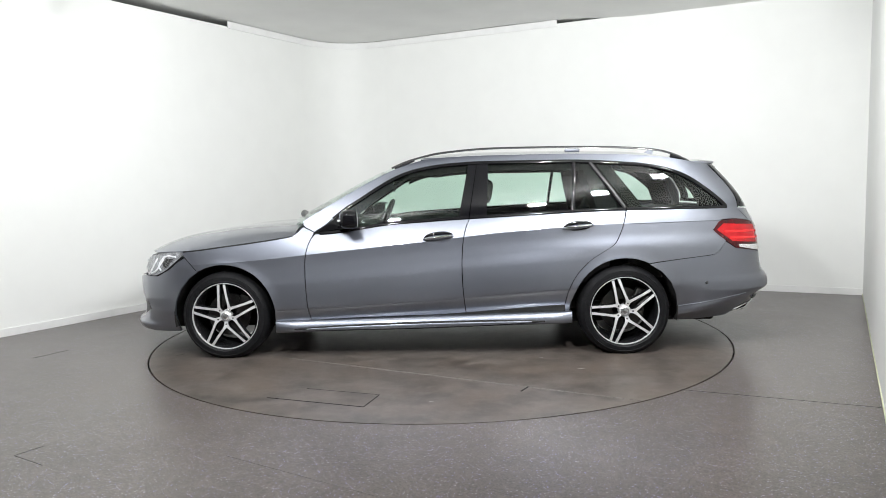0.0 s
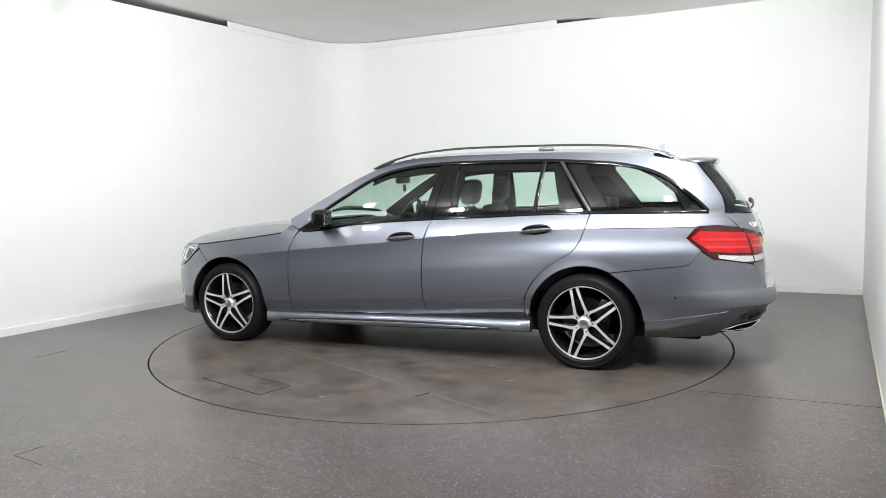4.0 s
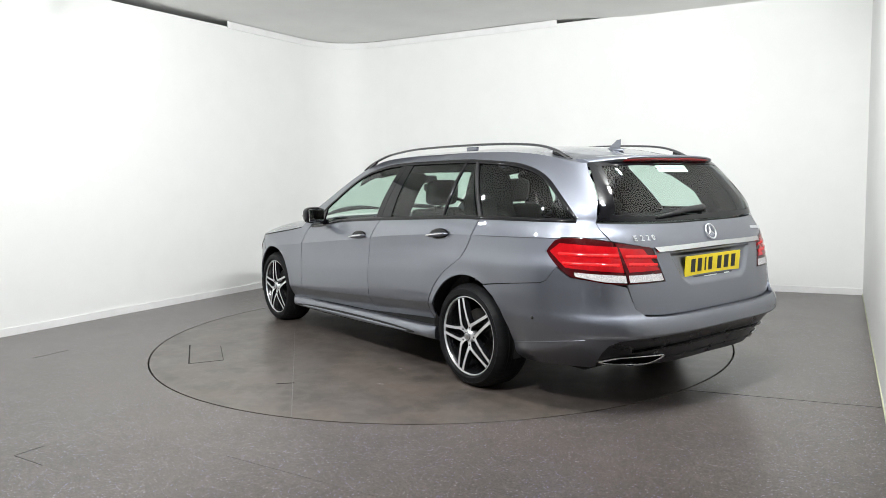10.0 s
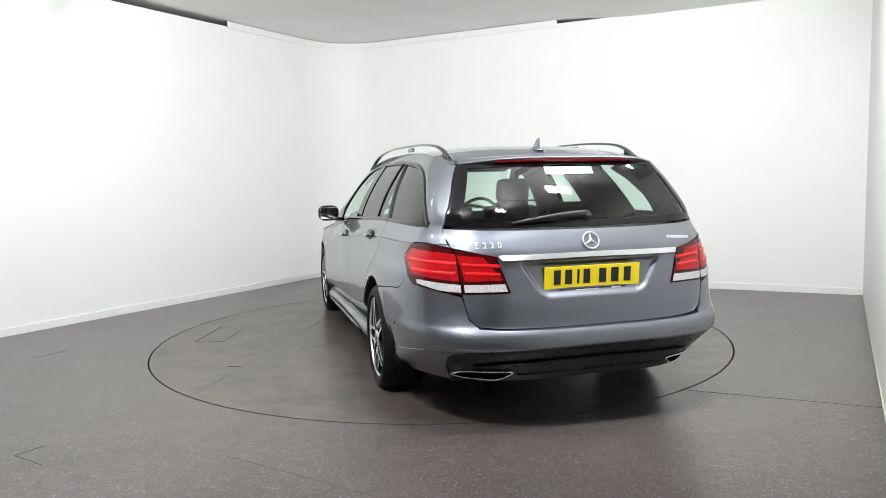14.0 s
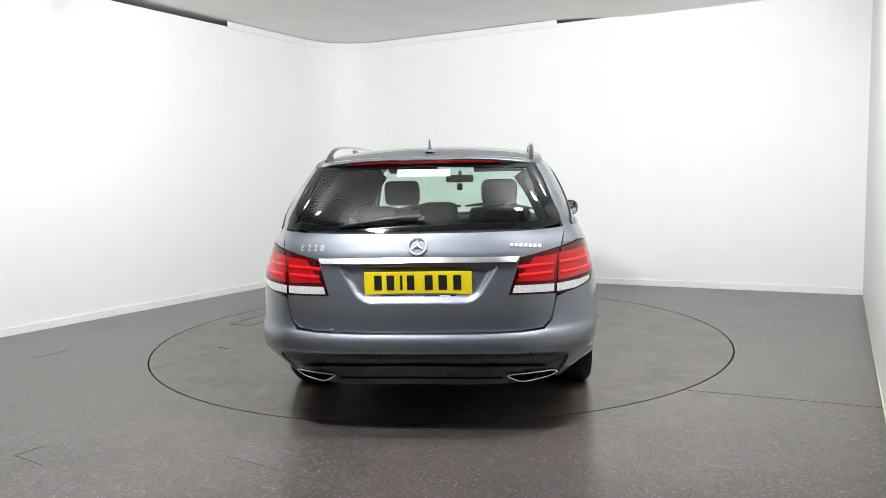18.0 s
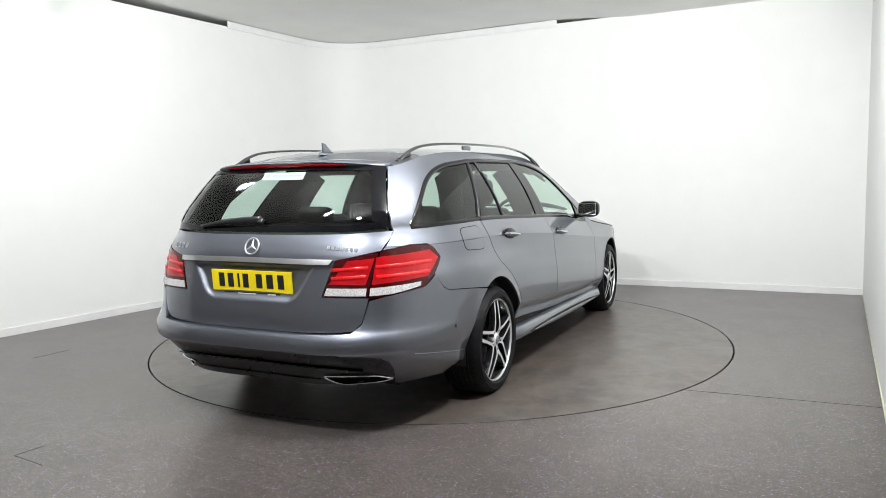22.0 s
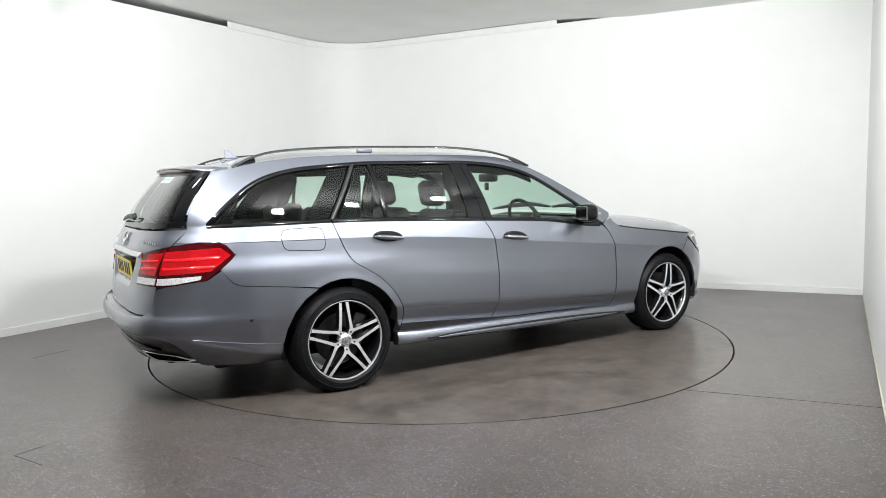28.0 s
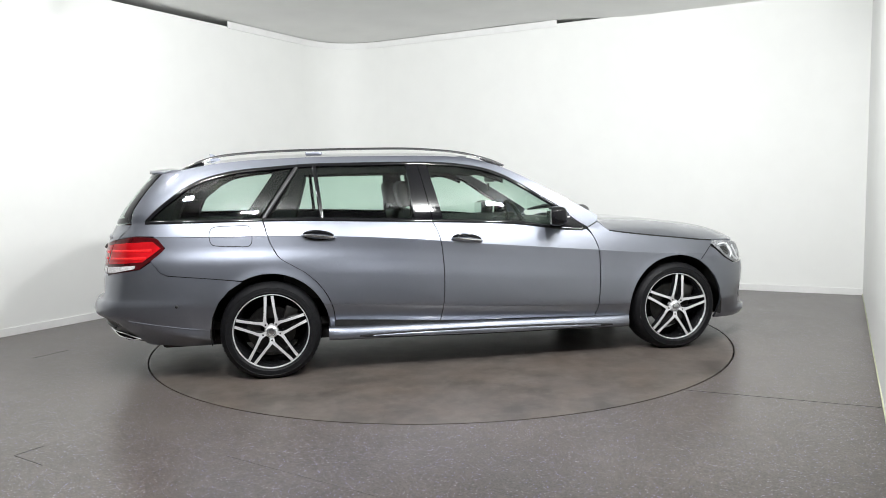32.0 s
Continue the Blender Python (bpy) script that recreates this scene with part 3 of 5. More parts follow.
WINDOW_TOP = [(0.64, 1.0), (0.547, 1.072), (0.45, 1.132), (0.328, 1.21), (0.205, 1.28), (0.07, 1.332), (-0.112, 1.366), (-0.28, 1.380), (-0.477, 1.386), (-1.05, 1.384), (-1.22, 1.378), (-1.40, 1.365), (-1.62, 1.345), (-1.80, 1.305), (-1.93, 1.248), (-2.05, 1.160), (-2.13, 1.092), (-2.185, 1.037)]
ROOF_EDGE = [(0.86, 0.985), (0.78, 1.035), (0.60, 1.140), (0.40, 1.253), (0.2, 1.350), (0.05, 1.400), (-0.12, 1.428), (-0.5, 1.440), (-1.0, 1.440), (-1.45, 1.428), (-1.75, 1.403), (-1.95, 1.368), (-2.06, 1.340)]
HOOD_EDGE = [(0.846, 0.935), (0.904, 0.893), (1.006, 0.874), (1.416, 0.822), (1.757, 0.786), (1.87, 0.782), (2.0, 0.764), (2.10, 0.735), (2.20, 0.70)]
GAP_HALF = 0.0032


def shift(points, dx, dz=0.0):
    return [(x + dx, z + dz) for x, z in points]


def by_x(points, x):
    """Height of a side-view curve at x."""
    return knots(x, sorted(points))


def belt_run(x0, x1, n=10, dz=0.0):
    return [(x0 + (x1 - x0) * i / n, knots(x0 + (x1 - x0) * i / n, BELT) + dz) for i in range(n + 1)]


def foot_run(x0, x1, n=8, dz=0.0):
    ks = sorted(DOOR_FOOT)
    return [(x0 + (x1 - x0) * i / n, knots(x0 + (x1 - x0) * i / n, ks) + dz) for i in range(n + 1)]


def top_run(points, x0, x1, n=12, dz=0.0):
    ks = sorted(points)
    return [(x0 + (x1 - x0) * i / n, knots(x0 + (x1 - x0) * i / n, ks) + dz) for i in range(n + 1)]


def roof_z(x, y):
    e = by_x(ROOF_EDGE, x)
    ye = side_y(x, e)
    crown = 0.042 if x > -1.7 else 0.042 * max(0.35, 1 + (x + 1.7) / 0.8)
    return e + crown * (1 - min(1.0, abs(y) / ye) ** 2.4)


def roof_map(x, t):
    """The roof: x along it, t from -1 to 1 across it."""
    e = by_x(ROOF_EDGE, x)
    y = side_y(x, e) * t
    return Vector((x, y, roof_z(x, y)))


def screen_map(t, z):
    """The windscreen: t from -1 to 1 across it."""
    x_edge = knots(z, [(b, a) for a, b in ROOF_EDGE[:7]])
    y = section(x_edge, z)
    mid = x_edge + knots(z, [(0.98, 0.19), (1.2, 0.155), (1.43, 0.125)])
    return Vector((mid - (mid - x_edge) * abs(t) ** 2.2, y * t, z))


def hood_map(x, t):
    e = by_x(HOOD_EDGE, x)
    y = side_y(min(x, 2.2), e) if x > 1.0 else section(x, e)
    mid = knots(x, [(0.8, 0.975), (0.95, 0.962), (1.15, 0.952), (1.4, 0.938), (1.6, 0.916), (1.84, 0.880), (2.07, 0.808), (2.18, 0.745), (2.26, 0.68)])
    return Vector((x, y * t, e + (mid - e) * (1 - abs(t) ** 4.6)))


def build_body(car):
    for s in (1, -1):
        f, fl, o = flank(s), flank_lev(s), (0, s, 0)
        g = GAP_HALF
        # front wing with the wheel opening
        wing = flow(shift(SEAM_A, g)) + foot_run(0.82, 1.075, 3, 0.0) + arc(AXLE, 174, 62, 16) + [(1.632, 0.648), (1.724, 0.742), (1.745, 0.779)] + [(x, z - 0.003) for x, z in top_run(HOOD_EDGE, 1.735, 0.92, 10)] + [(0.855, 0.945)]
        part_wing = panel("front_wing", lev(wing), fl, PAINT, car, out=o, steps=(0.04, 0.02), extra=CREASE_CUTS)
        ribbon("bonnet_gap", [(x, z - 0.004) for x, z in top_run(HOOD_EDGE, 1.74, 0.93, 12)], f, 0.010, GAP, car, "dark shut line of the bonnet", out=o, lift=0.0004, height=0.001, n=2)
        ribbon("wing_gap", [(1.728, 0.746), (1.68, 0.698), (1.634, 0.650)], f, 0.006, GAP, car, "dark joint of wing and bumper", out=o, lift=0.0004, height=0.001, n=2)
        # front door
        door = flow(shift(SEAM_A, -g))
        door = belt_run(-0.345, 0.765, 12, -0.012) + door[3:] + foot_run(0.81, -0.309, 10, 0.002) + flow(shift(SEAM_B, g))[::-1][:-3]
        panel_door = panel("front_door", lev(door), fl, PAINT, car, out=o, steps=(0.04, 0.02), extra=CREASE_CUTS)
        rdoor = belt_run(-1.46, -0.352, 12, -0.012) + flow(shift(SEAM_B, -g))[3:] + foot_run(-0.314, -1.014, 8, 0.002) + flow(shift(SEAM_C, g))[::-1][:-2]
        rear_door = panel("rear_door", lev(rdoor), fl, PAINT, car, out=o, steps=(0.04, 0.02), extra=CREASE_CUTS)
        # rear side panel with the pillar behind the last window
        quarter = flow(shift(SEAM_C, -g))[2:] + [(-1.062, 0.303)] + arc(-AXLE, 1.0, 116, 18) + [(-1.602, 0.652), (-1.80, 0.676), (-2.056, 0.704), (-2.095, 0.722), (-2.152, 0.796), (-2.062, 0.873), (-2.136, 0.947)]
        quarter += [(-2.25, 0.949)] + [(rear_x(y, z), z) for y, z in ((0.700, 0.930), (0.715, 0.985), (0.7155, 1.02), (0.703, 1.05), (0.675, 1.125), (0.646, 1.20), (0.585, 1.338))] + [(-2.06, 1.345)]
        quarter += top_run(ROOF_EDGE, -2.0, -1.2252, 10) + [(-1.2252, 1.387)] + [(x, z + 0.008) for x, z in flow(WINDOW_TOP[10:-1], 3)] + [(-2.19, 1.026), (-2.1, 1.026)] + belt_run(-2.0, -1.47, 6, -0.011)
        panel("rear_side_panel", lev(quarter), fl, PAINT, car, out=o, steps=(0.03, 0.02), extra=CREASE_CUTS)
        # pillar and roof side above the doors
        cant = flow(ROOF_EDGE[:10], 4)
        cant = [p for p in cant if p[0] > -1.225] + [(-1.225, by_x(ROOF_EDGE, -1.225)), (-1.225, 1.388)] + [(x, z + 0.008) for x, z in flow(WINDOW_TOP, 4)[::-1] if x > -1.215] + [(0.70, 0.958), (0.775, 0.912), (0.848, 0.952)]
        panel("roof_side", cant, f, PAINT, car, out=o)
        # arch liner
        for ax in (AXLE, -AXLE):
            bm, rows = bmesh.new(), []
            for i in range(25):
                a = radians(-12 + 204 * i / 24)
                rr = ARCH + 0.004
                rows.append([bm.verts.new((ax + rr * math.cos(a), s * w, HUB_Z + rr * math.sin(a))) for w in (0.925 if abs(a - math.pi / 2) < 1.0 else 0.90, 0.88, 0.60)])
                r0 = ARCH - 0.0015
                px, pz = ax + r0 * math.cos(a), HUB_Z + r0 * math.sin(a)
                rows[-1][0].co = (px, s * (side_y(px, max(0.2, pz), BUMPER) - 0.007), pz)
            for p, q in zip(rows, rows[1:]):
                for j in range(2):
                    bm.faces.new((p[j], p[j + 1], q[j + 1], q[j]))
            bm.faces.new([r[2] for r in rows])
            part("wheel_arch_liner", bm, UNDER, car, "black wheel arch liner")
        # side skirt
        sec = [(0.0, 0.062), (0.012, 0.055), (0.026, 0.036), (0.034, 0.010), (0.030, -0.008), (0.010, -0.022), (-0.06, -0.030), (-0.06, 0.062)]
        bm, rings = bmesh.new(), []
        for i in range(33):
            x = 1.072 - 2.14 * i / 32
            z = 0.207 + (1.06 - x) / 2.12 * 0.040
            k = min(1.0, (1.072 - x) / 0.05 + 0.3, (x + 1.068) / 0.05 + 0.3)
            rings.append([bm.verts.new((x, s * (0.884 + u * (k if u > 0 else 1)), z + v)) for u, v in sec])
        for p, q in zip(rings, rings[1:]):
            for j in range(len(sec)):
                bm.faces.new((p[j], p[(j + 1) % 8], q[(j + 1) % 8], q[j]))
        bm.faces.new(rings[0])
        bm.faces.new(rings[-1][::-1])
        bmesh.ops.recalc_face_normals(bm, faces=bm.faces)
        skirt = part("side_skirt", bm, PAINT, car, "grey painted side skirt with a black insert", angle=55)
        blade = [(0.93 - 1.80 * i / 20, 0.0) for i in range(21)]
        bm, rings = bmesh.new(), []
        for i, (x, _) in enumerate(blade):
            z = 0.207 + (1.06 - x) / 2.12 * 0.040
            h = 0.026 * math.sin(math.pi * (i + 0.4) / 20.8) ** 0.5
            rings.append([bm.verts.new((x, s * (0.884 + u), z + v)) for u, v in ((0.026, 0.004 - h), (0.0375, 0.004 - h * 0.6), (0.0385, 0.004 + h * 0.6), (0.030, 0.004 + h))])
        for p, q in zip(rings, rings[1:]):
            for j in range(3):
                bm.faces.new((p[j], p[j + 1], q[j + 1], q[j]))
        bmesh.ops.recalc_face_normals(bm, faces=bm.faces)
        part("skirt_insert", bm, GAP, skirt, "black insert in the side skirt")
        bm, rings = bmesh.new(), []
        for i, (x, _) in enumerate(blade[1:-1]):
            z = 0.207 + (1.06 - x) / 2.12 * 0.040
            h = 0.016 * math.sin(math.pi * (i + 0.3) / 18.6) ** 0.5
            rings.append([bm.verts.new((x, s * (0.884 + u), z + v)) for u, v in ((0.036, 0.002 - h), (0.0405, 0.002 - h * 0.7), (0.0405, 0.003 + h * 0.7), (0.036, 0.003 + h))])
        for p, q in zip(rings, rings[1:]):
            for j in range(3):
                bm.faces.new((p[j], p[j + 1], q[j + 1], q[j]))
        bmesh.ops.recalc_face_normals(bm, faces=bm.faces)
        part("skirt_spear", bm, PAINT, skirt, "grey spear on the black insert")
        # windows of this side
        glass_in = dict(steps=(0.06, 0.05), depth=0.004, lift=-0.006, out=o)
        wt = sorted(WINDOW_TOP)

        def lid(x0, x1, n=12, dz=-0.012):
            return [(x0 + (x1 - x0) * i / n, knots(x0 + (x1 - x0) * i / n, wt) + dz) for i in range(n + 1)]

        panel("window", belt_run(-0.285, 0.56, 8, 0.004) + lid(0.56, -0.36, 14), f, GLASS, panel_door, "green tinted side window", **glass_in)
        panel("window", belt_run(-1.078, -0.462, 6, 0.004) + lid(-0.485, -1.108, 8), f, GLASS, rear_door, "green tinted side window", **glass_in)
        panel("fixed_window", belt_run(-1.415, -1.095, 4, 0.004) + lid(-1.125, -1.222, 4, -0.014), f, GLASS, rear_door, "small fixed side window", **glass_in)
        panel("rear_side_window", [(-2.155, 1.043), (-1.95, 1.044), (-1.7, 1.044), (-1.485, 1.044)] + lid(-1.275, -2.14, 16, -0.014), f, DARKGLASS, car, "dark rear side window of the load bay", **glass_in)
        # black pillars and window frames
        panel("door_pillar", [(-0.268, 0.990), (-0.342, 0.998), (-0.405, 1.376), (-0.345, 1.376)], f, BLACK, panel_door, "gloss black door pillar", out=o, lift=-0.001, steps=(0.04, 0.05))
        panel("door_pillar", [(-0.346, 0.998), (-0.470, 1.006), (-0.492, 1.379), (-0.409, 1.377)], f, BLACK, rear_door, "gloss black door pillar", out=o, lift=-0.001, steps=(0.04, 0.05))
        ribbon("window_divider", [(-1.086, 1.028), (-1.118, 1.375)], f, 0.027, BLACK, rear_door, out=o, lift=-0.001, n=3)
        ribbon("pillar_strip", [(-1.458, 1.040), (-1.36, 1.19), (-1.232, 1.378)], f, 0.022, SATIN, rear_door, "dark strip along the rear pillar", out=o, lift=0.001)
        # black panel bands inside the rear side window
        panel("mirror_base", [(0.56, 0.932), (0.69, 0.915), (0.745, 0.913), (0.62, 1.008), (0.56, 1.055)], f, BLACK, panel_door, "black triangle at the mirror", out=o, lift=0.002, steps=(0.05, 0.05))
        ribbon("window_surround", WINDOW_TOP, f, 0.027, BLACK, car, "gloss black window surround", out=o, lift=0.0015, n=4)
        ribbon("belt_trim", belt_run(0.735, -0.345, 12, -0.006), f, 0.027, BLACK, panel_door, "gloss black belt trim", out=o, lift=0.002, n=2)
        ribbon("belt_trim", belt_run(-0.350, -1.462, 12, -0.006), f, 0.027, BLACK, rear_door, "gloss black belt trim", out=o, lift=0.002, n=2)
        ribbon("belt_trim", [(-1.47, 1.032), (-1.7, 1.032), (-1.95, 1.032), (-2.19, 1.031)], f, 0.025, BLACK, car, "gloss black belt trim", out=o, lift=0.002, n=3)
        # handles
        for owner, x, z, name in ((panel_door, -0.122, 0.861, "door_handle"), (rear_door, -1.112, 0.917, "door_handle")):
            y = side_y(x, z)
            tilt = pose(0, 0, 0, 0, 6, 0)
            bm = bmesh.new()
            bmesh.ops.create_uvsphere(bm, u_segments=20, v_segments=10, radius=1.0)
            bmesh.ops.transform(bm, verts=bm.verts, matrix=Matrix.Translation((x, s * (y + 0.010), z - 0.002)) @ tilt @ Matrix.Diagonal((0.112, 0.027, 0.0165, 1)))
            h = part(name, bm, PAINT, owner, "grey door handle with a chrome blade")
            # a flat black bulge gives the shade of the painted hollow behind the handle
            bm = bmesh.new()
            bmesh.ops.create_uvsphere(bm, u_segments=20, v_segments=10, radius=1.0)
            bmesh.ops.transform(bm, verts=bm.verts, matrix=Matrix.Translation((x, s * (y - 0.001), z + 0.003)) @ tilt @ Matrix.Diagonal((0.104, 0.0105, 0.036, 1)))
            part("handle_shade", bm, BLACK, owner, "black bulge for the shade in the painted hollow behind the handle")
            part("handle_blade", boxed((x, s * (y + 0.0355), z + 0.002), (0.185, 0.005, 0.011), 0.002, tilt), CHROME, owner, "chrome blade of the handle")
        # door mirror
        bm = bmesh.new()
        bmesh.ops.create_uvsphere(bm, u_segments=24, v_segments=14, radius=1.0)
        for v in bm.verts:
            c = v.co
            k = lambda q, e: math.copysign(abs(q) ** e, q)
            v.co = Vector((k(c.x, 0.75) * 0.074 + 0.500, s * (0.955 + k(c.y, 0.7) * 0.090), k(c.z, 0.62) * 0.067 + 1.003))
            if v.co.x < 0.450:
                v.co.x = 0.450
            v.co.x -= 0.18 * (abs(v.co.y) - 0.95)
        m = part("door_mirror", bm, BLACK, car, "gloss black door mirror", angle=50)
        part("mirror_glass", boxed((0.4445, s * 0.956, 1.003), (0.006, 0.146, 0.098), 0.002, pose(0, 0, 0, 0, 0, s * 10)), MIRROR, m, "mirror glass", smooth=False)
        part("mirror_foot", boxed((0.55, s * 0.862, 0.948), (0.09, 0.08, 0.028), 0.008), BLACK, m)
        part("indicator_strip", boxed((0.550, s * 0.975, 0.997), (0.020, 0.105, 0.012), 0.003, pose(0, 0, 0, 0, 0, s * -16)), LENSWHITE, m, "clear indicator strip")
        # roof rail
        rail = [(0.225, 1.358), (0.12, 1.402), (-0.01, 1.438), (-0.142, 1.463), (-0.395, 1.485), (-0.65, 1.491), (-1.145, 1.487), (-1.477, 1.476), (-1.72, 1.455), (-1.86, 1.420), (-1.975, 1.366)]
        path = [Vector((x, s * (0.612 - 0.046 * i / 10), z)) for i, (x, z) in enumerate(rail)]
        sec = [(-0.015, -0.005), (-0.012, 0.004), (-0.004, 0.008), (0.004, 0.008), (0.012, 0.004), (0.015, -0.005), (0.0, -0.008)]
        r = part("roof_rail", sweep(smooth_path(path, 5), sec), RAIL, car, "gloss black roof rail", angle=60)
        part("rail_foot", boxed((-1.115, s * 0.585, 1.462), (0.11, 0.018, 0.026), 0.005), PAINT, r, "grey middle foot of the rail")
        part("rail_foot", boxed((0.13, s * 0.608, 1.386), (0.16, 0.022, 0.022), 0.005, pose(0, 0, 0, 0, 22, 0)), RAIL, r)
        part("rail_foot", boxed((-1.90, s * 0.569, 1.390), (0.13, 0.022, 0.026), 0.005, pose(0, 0, 0, 0, -19, 0)), BLACK, r)
        # sensors and seams
        bm = bmesh.new()
        bmesh.ops.create_cone(bm, cap_ends=True, segments=16, radius1=0.011, radius2=0.010, depth=0.003, matrix=Matrix.Translation((-2.007, s * (side_y(-2.007, 0.506, BUMPER) + 0.001), 0.506)) @ pose(0, 0, 0, -90 * s, 0, 0) @ pose(0, 0, 0, 0, 0, 0))
        part("parking_sensor", bm, PLASTIC, car, "round parking sensor")

    # filler flap on the right flank
    flap = [(-1.575, 0.995), (-1.665, 0.995), (-1.755, 0.993), (-1.786, 0.976), (-1.794, 0.945), (-1.793, 0.925), (-1.785, 0.896), (-1.757, 0.879), (-1.665, 0.873), (-1.572, 0.868), (-1.544, 0.882), (-1.536, 0.910), (-1.537, 0.950), (-1.546, 0.982)]
    flap = [(p.x, p.y) for p in smooth_path([(*q, 0) for q in flap], 3, True)]
    panel("flap_gap", lev([(-1.665 + (x + 1.665) * 1.035, 0.932 + (z - 0.932) * 1.07) for x, z in flap]), flank_lev(-1), GAP, car, "dark gap round the filler flap", out=(0, -1, 0), lift=0.0012, depth=0.002, steps=(0.04, 0.02), extra=CREASE_CUTS)
    panel("filler_flap", lev(flap), flank_lev(-1), PAINT, car, "grey filler flap", out=(0, -1, 0), lift=0.0024, depth=0.003, steps=(0.04, 0.02), extra=CREASE_CUTS)
    # roof, bonnet, windscreen
    edge = [(-0.12 - 1.92 * i / 14, 1.0) for i in range(15)]
    roof = edge + [(-2.06, 0.5), (-2.07, 0.0), (-2.06, -0.5)] + [(x, -t) for x, t in edge[::-1]] + [(0.0, -0.72), (0.035, -0.4), (0.05, 0.0), (0.035, 0.4), (0.0, 0.72)]
    panel("roof", roof, lambda x, t: roof_map(min(x, 0.2), t), PAINT, car, "grey painted roof", out=(0, 0, 1), steps=(0.08, 0.1))
    hood = [(0.915, 1.0)] + [(0.95 + 0.80 * i / 10, 0.997) for i in range(11)] + [(1.88, 0.997), (1.98, 0.99), (2.06, 0.90), (2.12, 0.75), (2.17, 0.5), (2.2, 0.25)]
    hood += [(2.205, 0.0)] + [(x, -t) for x, t in hood[::-1]] + [(0.93, -0.6), (0.985, -0.3), (1.0, 0.0), (0.985, 0.3), (0.93, 0.6)]
    panel("bonnet", hood, hood_map, PAINT, car, "grey painted bonnet with a rounded edge", out=(0, 0, 1), steps=(0.05, 0.1))
    ws = [(-0.97 + 1.94 * i / 12, 0.975) for i in range(13)] + [(0.965, 1.1), (0.96, 1.25), (0.95, 1.36), (0.9, 1.405)] + [(0.7 - 1.4 * i / 8, 1.428 - 0.012 * abs(1 - i / 4) ** 2) for i in range(9)] + [(-0.9, 1.405), (-0.95, 1.36), (-0.96, 1.25), (-0.965, 1.1)]
    panel("windscreen", ws, screen_map, GLASS, car, "green tinted windscreen", out=(1, 0, 0.5), steps=(0.12, 0.06), depth=0.005, lift=-0.003)
    part("cowl", boxed((0.93, 0, 0.90), (0.20, 1.36, 0.06), 0.02), SATIN, car, "black cowl under the windscreen")
    for s in (1, -1):
        p = [Vector((0.84, s * 0.66, 0.985)), Vector((0.93, s * 0.46, 1.016)), Vector((0.975, s * 0.24, 1.030)), Vector((0.99, s * 0.02, 1.012))]
        part("front_wiper", sweep(smooth_path(p, 4), oval(0.020, 0.018, 10), scale=lambda t: 0.5 + 0.7 * math.sin(math.pi * t)), SATIN, car, "black windscreen wiper")
    # inner body: floor pan and dark shell behind the gaps
    bm = boxed((-0.05, 0, 0.235), (4.2, 1.30, 0.09), 0.02)
    part("underbody", bm, UNDER, car, "black underbody")
    for s in (1, -1):
        part("inner_sill", boxed((0.0, s * 0.775, 0.40), (2.05, 0.16, 0.36), 0.01), UNDER, car, "black inner sill")
    part("bulkhead", boxed((0.98, 0, 0.60), (0.06, 1.60, 0.56), 0.01), UNDER, car, "black bulkhead")


